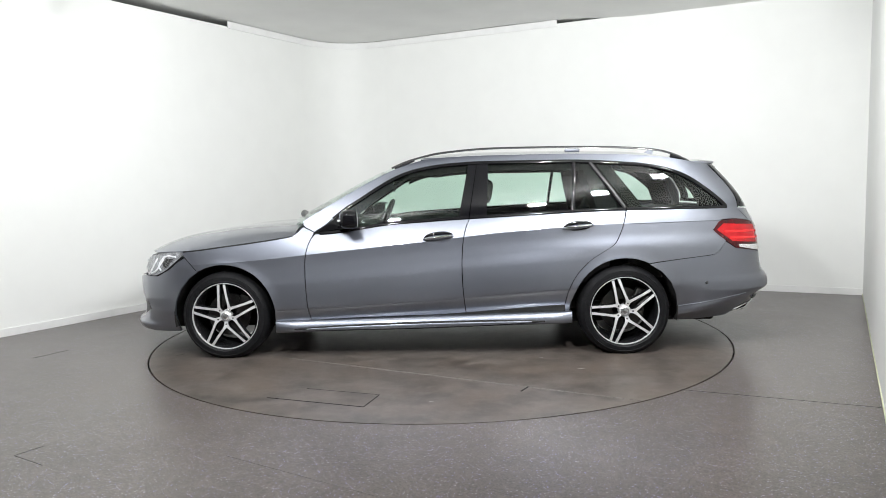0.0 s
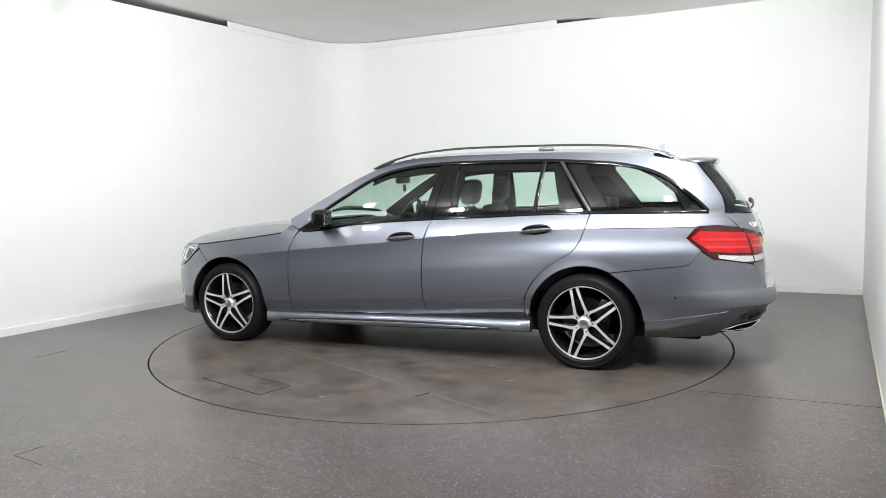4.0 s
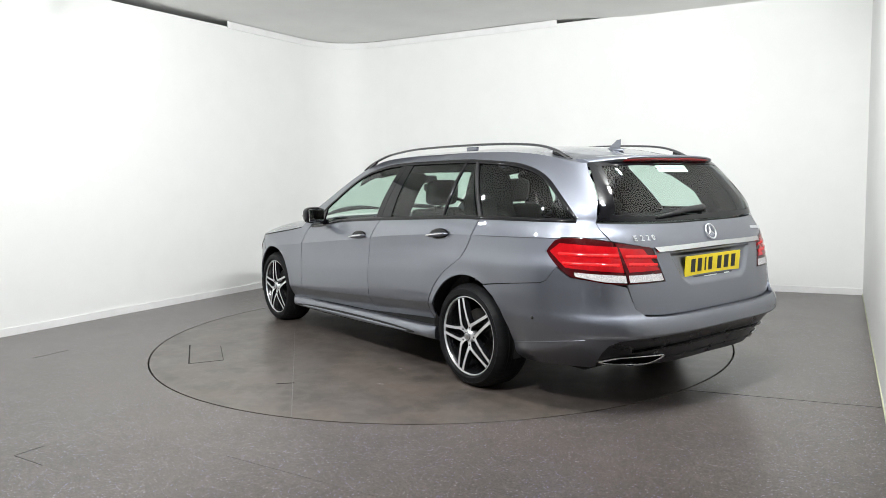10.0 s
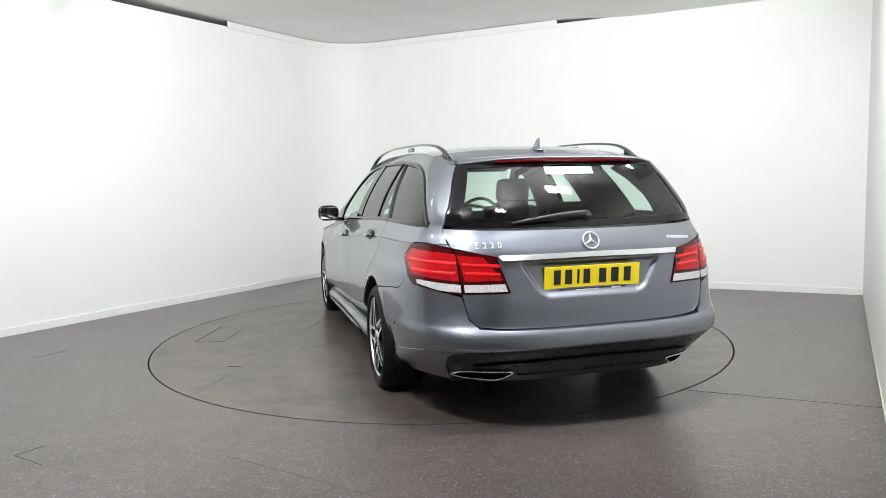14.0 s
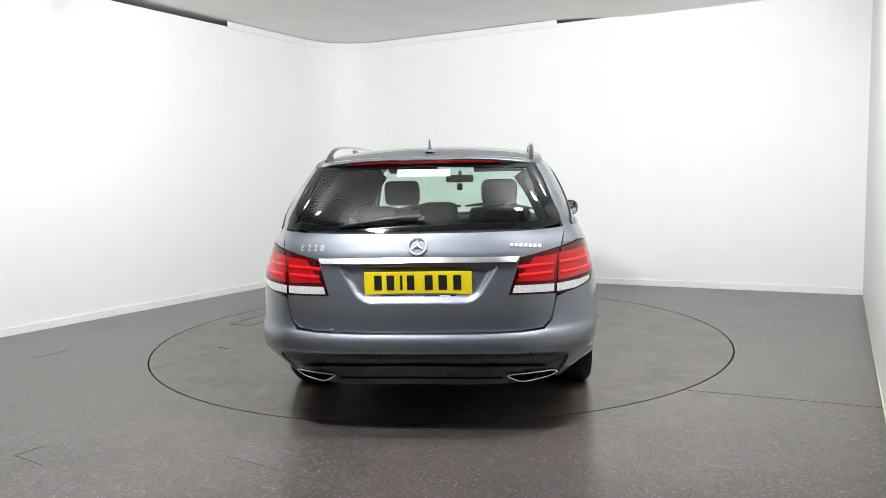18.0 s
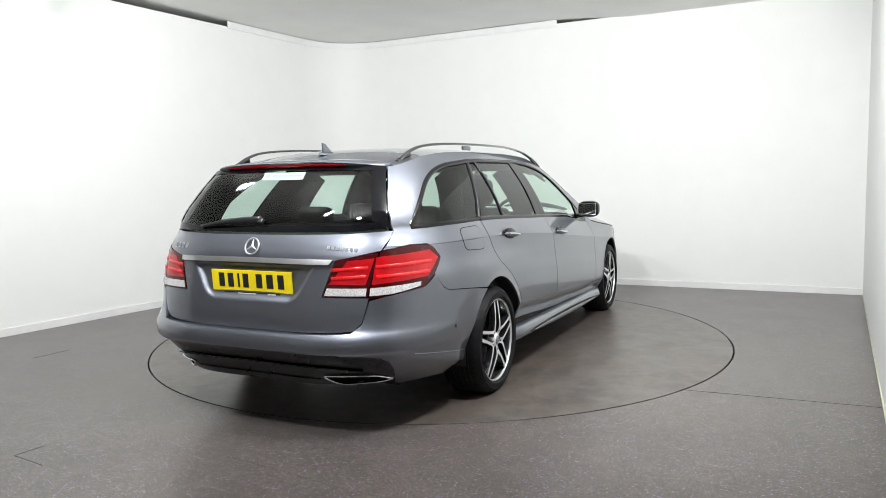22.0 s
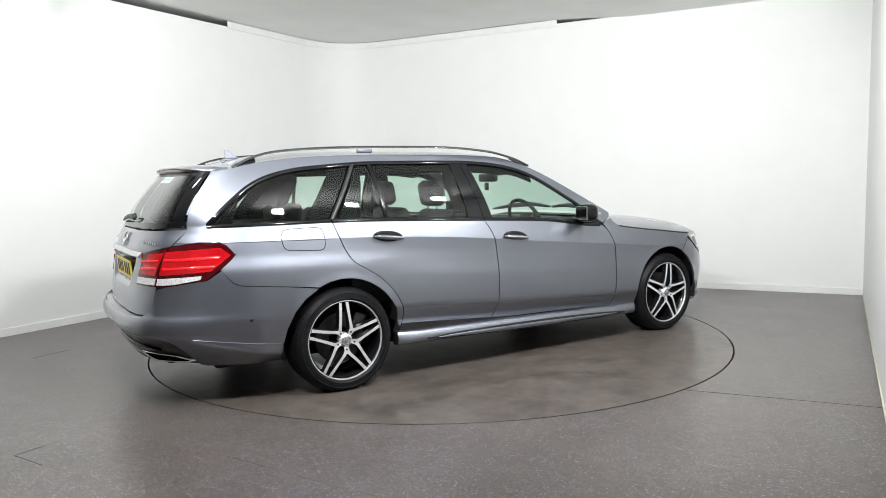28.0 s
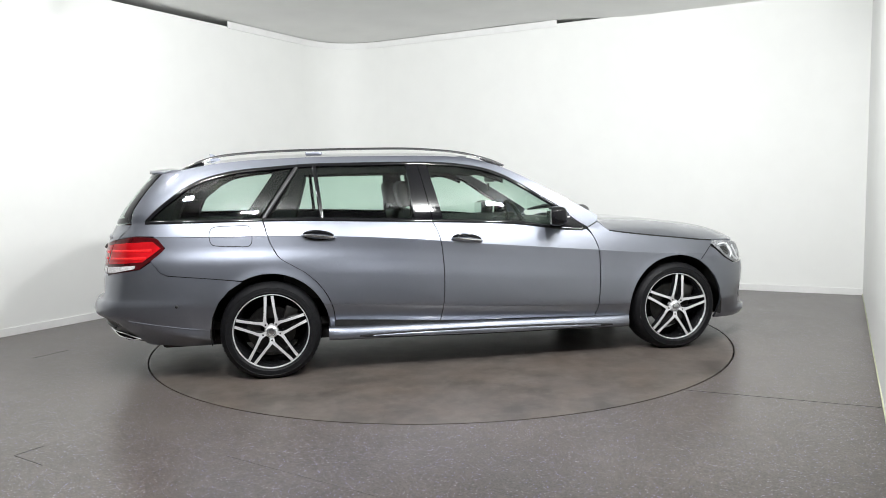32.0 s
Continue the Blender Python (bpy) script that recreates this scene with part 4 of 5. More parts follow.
def build_rear(car):
    # bumper: one skin round the corner, from wheel opening to wheel opening
    feet = [(-1.806, 0.229), (-1.815, 0.33), (-1.80, 0.42), (-1.755, 0.52), (-1.69, 0.592), (-1.606, 0.645)]
    up = [(turn_at(x, z, BUMPER), z) for x, z in feet]
    top = [(turn_at(x, z, BUMPER), z) for x, z in ((-1.80, 0.671), (-2.056, 0.699), (-2.097, 0.718), (-2.149, 0.790), (-2.224, 0.741))]
    tl = turn_y(0.70, 0.70, BUMPER)
    half = up + top + [(tl + 2.5, 0.712), (turn_y(0.672, 0.69, BUMPER), 0.692), (turn_y(0.661, 0.65, BUMPER), 0.65), (turn_y(0.646, 0.583, BUMPER), 0.583), (turn_y(0.606, 0.543, BUMPER), 0.543), (turn_y(0.5, 0.535, BUMPER), 0.535), (turn_y(0.25, 0.528, BUMPER), 0.529)]
    low = [(turn_at(-1.82, 0.229, BUMPER), 0.229), (52, 0.229), (44, 0.229), (42.2, 0.240), (41.8, 0.285), (41.0, 0.335), (39.5, 0.385), (37, 0.415), (33, 0.431), (25, 0.438), (15, 0.441)]
    outline = half + [(0, 0.528)] + [(-a, z) for a, z in half[::-1]] + [(-a, z) for a, z in low] + [(0, 0.442)] + [(a, z) for a, z in low[::-1][:-1]]
    skin = wrap(BUMPER)
    b = panel("rear_bumper", outline, skin, PAINT, car, "grey painted rear bumper", out=(-1, 0, 0), steps=(2.5, 0.02), extra=(0.275, 0.285, 0.290, 0.295, 0.305, 0.315, 0.325, 0.335, 0.345, 0.35, 0.355, 0.365, 0.375, 0.385, 0.395, 0.405, 0.415, 0.425, 0.432, 0.438, 0.445, 0.452))
    # dark lower apron
    ap = [(-a, z) for a, z in low[3:]] + [(0, 0.442)] + [(a, z) for a, z in low[3:][::-1]] + [(36, 0.250), (30, 0.254), (0, 0.262), (-30, 0.254), (-36, 0.250)]
    panel("apron", ap, skin, PLASTIC, b, "dark grey plastic apron", out=(-1, 0, 0), steps=(3.0, 0.03), lift=-0.008)
    ribbon("apron_line", [(-33, 0.340), (-26, 0.358), (-15, 0.366), (0, 0.369), (15, 0.366), (26, 0.358), (33, 0.340)], wrap(BUMPER), 0.014, BLACK, b, "gloss black ridge across the apron", out=(-1, 0, 0), lift=-0.007, height=0.011, n=10)
    ribbon("apron_line", [(-22, 0.290), (0, 0.296), (22, 0.290)], wrap(BUMPER), 0.010, PLASTIC, b, "ridge along the foot of the apron", out=(-1, 0, 0), lift=-0.008, height=0.008, n=10)
    bm = bmesh.new()
    box(bm, (-2.28, 0, 0.285), (0.24, 1.15, 0.08), None, 0.02)
    part("diffuser", bm, UNDER, b, "black diffuser")
    cover = [(turn_y(-0.47, 0.45, BUMPER), 0.438), (turn_y(-0.55, 0.45, BUMPER), 0.440), (turn_y(-0.55, 0.45, BUMPER), 0.476), (turn_y(-0.47, 0.45, BUMPER), 0.474)]
    ribbon("tow_cover_gap", cover + cover[:1], skin, 0.0025, SATIN, b, "thin joint round the tow cover", out=(-1, 0, 0), lift=0.0004, height=0.0008, n=1)
    # shelf on top of the bumper
    bm, rows = bmesh.new(), []
    for i in range(25):
        y = -0.64 + 1.28 * i / 24
        z = 0.531 + 0.012 * (abs(y) / 0.64) ** 4
        rows.append([bm.verts.new((rear_x(y, z - 0.006, BUMPER) + 0.004, y, z - 0.005)), bm.verts.new((rear_x(y, z) + 0.05, y, z - 0.001))])
    for p, q in zip(rows, rows[1:]):
        bm.faces.new((p[0], p[1], q[1], q[0]))
    part("bumper_shelf", bm, PAINT, b)
    for s in (1, -1):
        ribbon("bumper_crease", [(-1.822, 0.336), (-2.0, 0.366), (-2.18, 0.3955), (-2.31, 0.417)], flank(s, BUMPER), 0.008, PAINT, b, "raised line along the bumper", out=(0, s, 0), lift=-0.001, height=0.004)
        # exhaust trim
        ring = [(0.123, -0.010), (0.098, 0.012), (0.050, 0.021), (-0.02, 0.025), (-0.10, 0.026), (-0.126, 0.021), (-0.110, 0.004), (-0.062, -0.023), (0.0, -0.026), (0.085, -0.026), (0.118, -0.020)]
        ring = [(s * (0.555 + p.x), 0.288 + p.y) for p in smooth_path([(*q, 0) for q in ring], 4, True)]
        path = [Vector((rear_x(y, z, BUMPER) + 0.006, y, z)) for y, z in ring]
        ex = part("exhaust_trim", sweep(path, oval(0.0055, 0.011, 10), up=(-1, 0, 0), closed=True), CHROME, b, "chrome exhaust trim")
        panel("exhaust_pipe", ring, stern(BUMPER), TRIMBLACK, ex, "black inside of the exhaust", out=(-1, 0, 0), steps=(0.05, 0.03), lift=-0.006, depth=0.02)
        # lamps
        lamp_out = [(turn_at(-2.066, 0.874), 0.874), (turn_at(-2.09, 0.91), 0.910), (turn_at(-2.138, 0.943), 0.943), (turn_at(-2.25, 0.945), 0.945), (turn_y(0.692, 0.925), 0.921), (turn_y(0.666, 0.706), 0.704), (turn_y(0.75, 0.71), 0.712), (turn_at(-2.228, 0.745), 0.745), (turn_at(-2.152, 0.797), 0.797)]
        lamp_out = flow([lamp_out[-1], (turn_at(-2.092, 0.845), 0.845), (turn_at(-2.072, 0.874), 0.874), (turn_at(-2.092, 0.908), 0.908), (turn_at(-2.128, 0.936), 0.936), lamp_out[3]], 4) + lamp_out[4:-1]
        lamp_out = [(s * a, z) for a, z in lamp_out]
        surf = wrap(REAR)
        oo = (-0.5, s, 0)
        tl = panel("tail_lamp", lamp_out, surf, DEEPRED, car, "red tail lamp with a clear lower band", out=oo, steps=(2.5, 0.02), lift=0.003, depth=0.02)
        lamp_parts(tl, s, surf, oo, [(turn_y(0.682, 0.9), 0.898), (turn_at(-2.14, 0.918), 0.915), (turn_at(-2.09, 0.874), 0.872), (turn_at(-2.20, 0.80), 0.79), (turn_y(0.675, 0.77), 0.768)],
                   [(turn_y(0.672, 0.74), 0.752), (turn_at(-2.25, 0.76), 0.768), (turn_at(-2.255, 0.75), 0.748), (turn_y(0.76, 0.72), 0.722), (turn_y(0.669, 0.715), 0.715)])


def lamp_parts(tl, s, surf, out, red, clear):
    panel("lens", [(s * a, z) for a, z in red], surf, RED, tl, "red lens", out=out, steps=(2.5, 0.02), lift=0.0045, depth=0.004)
    panel("clear_band", [(s * a, z) for a, z in clear], surf, LENSWHITE, tl, "clear reflector band", out=out, steps=(2.5, 0.02), lift=0.0055, depth=0.004)
    a0, a1 = min(a for a, z in red), max(a for a, z in red)
    z0, z1 = min(z for a, z in red), max(z for a, z in red)
    for k, f in ((0.28, 0.80), (0.60, 0.86)):
        z = z0 + (z1 - z0) * k
        p = [(s * (a0 + (a1 - a0) * u), z + 0.014 * (u - 0.5) * 0.8) for u in (0.06, 0.3, 0.55, f)]
        ribbon("light_guide", p, surf, 0.017, BRIGHTRED, tl, "bright red light guide", out=out, lift=0.0055, height=0.002, n=4)


def build_tailgate(car):
    def recessed(y, z):
        top, bottom = 0.856, 0.668
        half = 0.285 + 0.115 * max(0.0, min(1.0, (z - bottom) / (top - bottom)))
        d = 0.06 - math.hypot(max(0.0, 0.06 - half + abs(y)), max(0.0, 0.06 - z + bottom))
        t = max(0.0, min(1.0, min(d, (top - z) * 1.6) / 0.040))
        return Vector((rear_x(y, z) + 0.020 * t * t * (3 - 2 * t), y, z))

    skin = [(0.0, 0.5315), (0.30, 0.5325), (0.5, 0.538), (0.60, 0.549), (0.64, 0.587), (0.656, 0.65), (0.667, 0.706)]
    lamp_edge = [(0.438, 0.708), (0.444, 0.725), (0.497, 0.884)]
    upper = [(0.695, 0.928), (0.7125, 0.985), (0.714, 1.018), (0.55, 1.010), (0.3, 1.004), (0.0, 1.003)]
    half = skin + lamp_edge + upper
    outline = half + [(-y, z) for y, z in half[::-1][1:-1]]
    gate = panel("tailgate", outline, recessed, PAINT, car, "grey tailgate with a hollow for the number plate", out=(-1, 0, 0), steps=(0.0095, 0.0095))
    o = (-1, 0, 0)
    for s in (1, -1):
        surf = wrap(REAR)
        red = [(turn_y(0.658, 0.708), 0.708), (turn_y(0.686, 0.918), 0.919), (turn_y(0.52, 0.89), 0.890), (turn_y(0.504, 0.884), 0.882), (turn_y(0.449, 0.725), 0.722), (turn_y(0.447, 0.71), 0.710)]
        tl = panel("inner_tail_lamp", [(s * a, z) for a, z in red], surf, DEEPRED, gate, "inner red tail lamp on the tailgate", out=o, steps=(1.5, 0.02), lift=0.003, depth=0.02)
        a = [(turn_y(0.650, 0.77), 0.768), (turn_y(0.674, 0.9), 0.893), (turn_y(0.56, 0.88), 0.882), (turn_y(0.475, 0.77), 0.77)]
        b = [(turn_y(0.654, 0.715), 0.716), (turn_y(0.656, 0.75), 0.752), (turn_y(0.467, 0.75), 0.752), (turn_y(0.455, 0.717), 0.716)]
        lamp_parts(gate, s, surf, o, a, b)
    # bright bar, plate, badges
    bar = [(0.490, 0.881), (0.0, 0.884), (-0.490, 0.881), (-0.474, 0.857), (0.0, 0.860), (0.474, 0.857)]
    panel("chrome_bar", bar, lambda y, z: Vector((rear_x(y, z) + (z - 0.868) * 0.5, y, z)), BRUSHED, gate, "satin chrome bar over the number plate", out=o, steps=(0.05, 0.012), lift=0.016, depth=0.03)
    xp = -2.512
    plate = part("number_plate", boxed((xp, 0, 0.768), (0.006, 0.524, 0.112), 0.002, pose(0, 0, 0, 0, -4, 0)), YELLOW, gate, "yellow number plate with black characters", smooth=False)
    for i, y in enumerate((0.196, 0.135, 0.082, 0.036, -0.052, -0.120, -0.190)):
        w = (0.05, 0.05, 0.016, 0.048, 0.052, 0.056, 0.052)[i]
        part("plate_bar", boxed((xp - 0.0038, y - 0.002, 0.7705), (0.002, w * 0.74, 0.072), 0.0, pose(0, 0, 0, 0, -4, 0)), INK, gate, smooth=False)
    part("plate_holder", boxed((xp + 0.002, 0.0, 0.703), (0.008, 0.37, 0.018), 0.002), SATIN, gate, "black plate holder strip", smooth=False)
    part("holder_print", boxed((xp - 0.0025, -0.13, 0.703), (0.002, 0.05, 0.009)), STICKER, gate, smooth=False)
    part("holder_print", boxed((xp - 0.0025, 0.03, 0.703), (0.002, 0.12, 0.005)), STICKER, gate, smooth=False)
    xs = rear_x(0, 0.946)
    lean = pose(0, 0, 0, 0, 22, 0)
    ring = [Vector((xs - 0.010, 0, 0.946)) + lean @ Vector((0, 0.043 * math.cos(a), 0.043 * math.sin(a))) for a in [2 * math.pi * i / 40 for i in range(40)]]
    part("emblem_ring", sweep(ring, oval(0.0045, 0.004, 8), up=(-1, 0, 0), closed=True), BADGE, gate, "round chrome emblem")
    for k in range(3):
        a = radians(90 + 120 * k)
        bm = bmesh.new()
        tip = Vector((0, 0.043 * math.cos(a), 0.043 * math.sin(a)))
        sd = Vector((0, -math.sin(a), math.cos(a))) * 0.008
        vs = [bm.verts.new(Vector((xs - 0.009, 0, 0.946)) + lean @ q) for q in (tip, sd, -sd, Vector((-0.005, 0, 0)))]
        for f in ((0, 1, 3), (0, 3, 2), (1, 2, 3), (0, 2, 1)):
            bm.faces.new([vs[i] for i in f])
        part("emblem_arm", bm, BADGE, gate, smooth=False)
    for k, ch in enumerate("E220"):
        badge(gate, ch, (0.595, 0.557, 0.522, 0.487)[k], 0.926, 0.028)
    for i in range(7):
        y = -0.455 - 0.0225 * i
        z = 0.945 - 0.0015 * i
        part("badge_bar", boxed((rear_x(y, z) - 0.003, y, z), (0.005, 0.0165, 0.016), 0.001, pose(0, 0, 0, 0, 20, math.degrees(math.atan2(y, 3.0)))), BADGE, gate, "chrome badge bar", smooth=False)
    # rear screen, wiper, sticker
    glass = [(0.0, 1.012), (0.3, 1.013), (0.55, 1.019), (0.705, 1.028), (0.70, 1.05), (0.64, 1.20), (0.575, 1.335), (0.3, 1.352), (0.0, 1.355)]
    glass = glass + [(-y, z) for y, z in glass[::-1][1:-1]]
    panel("rear_screen", glass, stern(), DARKGLASS, gate, "dark tinted rear window", out=(-1, 0, 0.3), steps=(0.05, 0.04), lift=-0.001, depth=0.005)
    for s in (1, -1):
        frame_w = [(s * 0.708, 1.026), (s * 0.64, 1.205), (s * 0.58, 1.34), (s * 0.53, 1.343), (s * 0.585, 1.19), (s * 0.635, 1.07)]
        panel("screen_border", frame_w, stern(), BLACK, gate, "black border of the rear window", out=(-1, 0, 0.3), steps=(0.05, 0.04), lift=0.001, depth=0.006)
    panel("screen_border", [(0.69, 1.031), (0.55, 1.022), (0, 1.015), (-0.55, 1.022), (-0.69, 1.031), (-0.67, 1.062), (-0.5, 1.050), (0, 1.044), (0.5, 1.050), (0.67, 1.062)], stern(), BLACK, gate, "black border of the rear window", out=(-1, 0, 0.3), steps=(0.05, 0.04), lift=0.001, depth=0.006)
    panel("screen_border", [(0.57, 1.337), (0, 1.352), (-0.57, 1.337), (-0.56, 1.318), (0, 1.334), (0.56, 1.318)], stern(), BLACK, gate, "black border of the rear window", out=(-1, 0, 0.3), steps=(0.05, 0.04), lift=0.001, depth=0.006)

    def on(y, z, k):
        return Vector((rear_x(y, z) - k * 0.78, y, z + k * 0.62))

    path = [on(-0.015, 1.066, 0.02), on(0.12, 1.058, 0.028), on(0.28, 1.044, 0.022), on(0.395, 1.034, 0.012)]
    part("rear_wiper", sweep(smooth_path(path, 5), oval(0.011, 0.017, 10), scale=lambda t: 1.15 - 0.75 * t), SATIN, gate, "black rear wiper")
    part("wiper_cap", boxed(tuple(on(-0.015, 1.06, 0.018)), (0.022, 0.035, 0.032), 0.008, pose(0, 0, 0, 0, 38, 0)), SATIN, gate)
    panel("sticker", [(0.13, 1.290), (-0.145, 1.288), (-0.145, 1.326), (0.13, 1.328)], stern(), STICKER, gate, "pale rectangular sticker with dark print", out=(-1, 0, 0.3), steps=(0.05, 0.05), lift=-0.0105, depth=0.001)
    panel("sticker_bar", [(0.07, 1.306), (-0.125, 1.304), (-0.125, 1.314), (0.07, 1.316)], stern(), TEAL, gate, out=(-1, 0, 0.3), steps=(0.05, 0.05), lift=-0.009, depth=0.001)
    panel("sticker_dot", [(0.112, 1.301), (0.088, 1.301), (0.088, 1.319), (0.112, 1.319)], stern(), TEAL, gate, out=(-1, 0, 0.3), steps=(0.05, 0.05), lift=-0.009, depth=0.001)
    # spoiler over the screen
    bm, rows = bmesh.new(), []
    for i in range(33):
        y = -0.56 + 1.12 * i / 32
        k = abs(y) / 0.56
        xe = rear_x(y, 1.362) - 0.042 + 0.042 * k ** 8
        zt = roof_z(-2.0, min(abs(y), 0.6) * 0.98) + 0.002
        xi = -2.0
        ze = 1.377 - 0.028 * k ** 3
        rows.append([bm.verts.new(q) for q in ((xi, y, zt), (xi * 0.55 + xe * 0.45, y, zt * 0.5 + ze * 0.5 + 0.009), (xe + 0.006, y, ze + 0.001), (xe, y, ze - 0.006), (xe + 0.006, y, ze - 0.014), (xe + 0.045, y, ze - 0.034), (xi + 0.05, y, ze - 0.03))])
    for p, q in zip(rows, rows[1:]):
        for j in range(6):
            bm.faces.new((p[j], p[j + 1], q[j + 1], q[j]))
    bm.faces.new(rows[0])
    bm.faces.new(rows[-1][::-1])
    bmesh.ops.recalc_face_normals(bm, faces=bm.faces)
    part("roof_spoiler", bm, PAINT, gate, "grey roof spoiler", angle=50)
    bm, rows = bmesh.new(), []
    for i in range(25):
        y = -0.40 + 0.80 * i / 24
        k = abs(y) / 0.56
        xe = rear_x(y, 1.362) - 0.042 + 0.042 * k ** 8
        ze = 1.377 - 0.028 * k ** 3
        h = 1.0 - (abs(y) / 0.41) ** 8 * 0.9
        rows.append([bm.verts.new(q) for q in ((xe + 0.004, y, ze - 0.015), (xe + 0.003, y, ze - 0.019), (xe + 0.020, y, ze - 0.019 - 0.015 * h), (xe + 0.03, y, ze - 0.024))])
    for p, q in zip(rows, rows[1:]):
        for j in range(3):
            bm.faces.new((p[j], p[j + 1], q[j + 1], q[j]))
    bmesh.ops.recalc_face_normals(bm, faces=bm.faces)
    part("brake_light", bm, BRAKERED, gate, "long red brake light under the spoiler")
    # aerial fin
    bm = bmesh.new()
    bmesh.ops.create_uvsphere(bm, u_segments=20, v_segments=12, radius=1.0)
    z0 = roof_z(-1.83, 0)
    for v in bm.verts:
        c = v.co.copy()
        v.co = Vector((-1.80 + c.x * 0.088, c.y * 0.034, z0 - 0.004 + max(0.0, c.z) * 0.022))
    fin = part("aerial_fin", bm, PAINT, car, "grey fin aerial on the roof")
    bm = bmesh.new()
    rows = [[bm.verts.new((-1.80 + x, y * w, z0 + z)) for y in (-1, 1)] for x, z, w in ((0.035, 0.012, 0.006), (-0.030, 0.062, 0.003), (-0.058, 0.066, 0.003), (-0.052, 0.012, 0.007))]
    for side in (0, 1):
        bm.faces.new([r[side] for r in rows])
    for p, q in zip(rows, rows[1:] + rows[:1]):
        bm.faces.new((p[0], p[1], q[1], q[0]))
    bmesh.ops.recalc_face_normals(bm, faces=bm.faces)
    part("fin_blade", bm, PAINT, fin, smooth=False)


def badge(parent, text, y0, z0, height):
    cu = bpy.data.curves.new("badge_letter", "FONT")
    cu.body, cu.size, cu.extrude, cu.space_character = text, height * 1.42, 0.002, 1.35
    tmp = new("badge_tmp", cu)
    bpy.context.view_layer.update()
    me = bpy.data.meshes.new_from_object(tmp)
    bpy.data.objects.remove(tmp)
    for v in me.vertices:
        y, z = y0 - v.co.x, z0 + v.co.y
        v.co = (rear_x(y, z) - 0.004 - v.co.z, y, z)
    me.materials.append(BADGE)
    ob = new("badge_letter", me)
    ob.parent = parent
    return tagged(ob, "chrome badge letter")


def build_front(car):
    surf = wrap(REAR, True)
    o = (1, 0, 0)
    feet = [(1.805, 0.19), (1.815, 0.31), (1.80, 0.42), (1.755, 0.515), (1.69, 0.592), (1.622, 0.642)]
    half = [(turn_at(x, z, REAR, True), z) for x, z in feet + [(1.726, 0.738), (1.77, 0.715), (1.852, 0.652), (1.96, 0.600)]] + [(40, 0.60), (30, 0.575)]
    outline = half + [(0, 0.57)] + [(-a, z) for a, z in half[::-1]] + [(-45, 0.175), (-25, 0.17), (0, 0.17), (25, 0.17), (45, 0.175)]
    b = panel("front_bumper", outline, surf, PAINT, car, "grey painted front bumper", out=o, steps=(3.0, 0.03))
    for s in (1, -1):
        lamp = [(1.738, 0.752), (1.752, 0.781), (1.80, 0.780), (1.87, 0.776), (1.95, 0.766), (2.03, 0.748), (2.07, 0.73), (2.095, 0.66), (2.07, 0.604), (1.97, 0.606), (1.858, 0.662)]
        pts = [(s * turn_at(x, z, REAR, True), z) for x, z in lamp]
        h = panel("headlamp", pts, surf, LAMPGREY, car, "clear headlamp with bright light guides", out=(1, s, 0), steps=(2.5, 0.02), lift=-0.004)
        panel("lens", pts, surf, CLEAR, h, "clear headlamp lens", out=(1, s, 0), steps=(2.5, 0.02), lift=0.004, depth=0.003)
        for k in (0, 1):
            q = [(1.90 + 0.07 * k, 0.752 - 0.02 * k), (1.93 + 0.06 * k, 0.70), (1.98 + 0.05 * k, 0.64), (2.03 + 0.03 * k, 0.618)]
            ribbon("light_guide", [(s * turn_at(x, z, REAR, True), z) for x, z in q], surf, 0.016, GUIDE, h, "white light guide", out=(1, s, 0), lift=-0.002)
        ribbon("light_guide", [(s * turn_at(x, z, REAR, True), z) for x, z in ((1.80, 0.745), (1.87, 0.752), (1.92, 0.73), (1.95, 0.68), (1.93, 0.645))], surf, 0.012, GUIDE, h, "white light guide", out=(1, s, 0), lift=-0.002)
        panel("lamp_pocket", [(s * turn_at(x, z, REAR, True), z) for x, z in ((1.82, 0.73), (1.88, 0.735), (1.92, 0.70), (1.90, 0.66), (1.87, 0.672))], surf, SATIN, h, "dark pocket in the lamp", out=(1, s, 0), steps=(2.5, 0.02), lift=-0.003, depth=0.001)
        ribbon("lamp_edge", [(s * turn_at(x, z, REAR, True), z) for x, z in ((1.742, 0.752), (1.80, 0.706), (1.858, 0.660), (1.91, 0.63), (1.97, 0.606))], surf, 0.008, GAP, h, out=(1, s, 0), lift=0.001, height=0.002)
        side = [(s * turn_at(x, z, REAR, True), z) for x, z in ((2.06, 0.345), (2.09, 0.40), (2.14, 0.40), (2.15, 0.30))]
        panel("air_intake", side, surf, SATIN, b, "black side air intake", out=(1, s, 0), steps=(3, 0.03), lift=0.003)
    grille = [(-19, 0.575), (19, 0.575), (21, 0.66), (16, 0.715), (0, 0.725), (-16, 0.715), (-21, 0.66)]
    g = panel("grille", grille, surf, BLACK, car, "black radiator grille", out=o, steps=(3, 0.03), lift=-0.01)
    for z in (0.62, 0.675):
        ribbon("grille_bar", [(-19, z), (0, z), (19, z)], surf, 0.016, CHROME, g, out=o, lift=0.0)
    panel("lower_intake", [(-20, 0.27), (20, 0.27), (22, 0.42), (-22, 0.42)], surf, SATIN, b, "black lower air intake", out=o, steps=(3, 0.03), lift=0.003)
    part("nose_panel", boxed((2.0, 0, 0.6), (0.2, 1.1, 0.2), 0.02), UNDER, car)


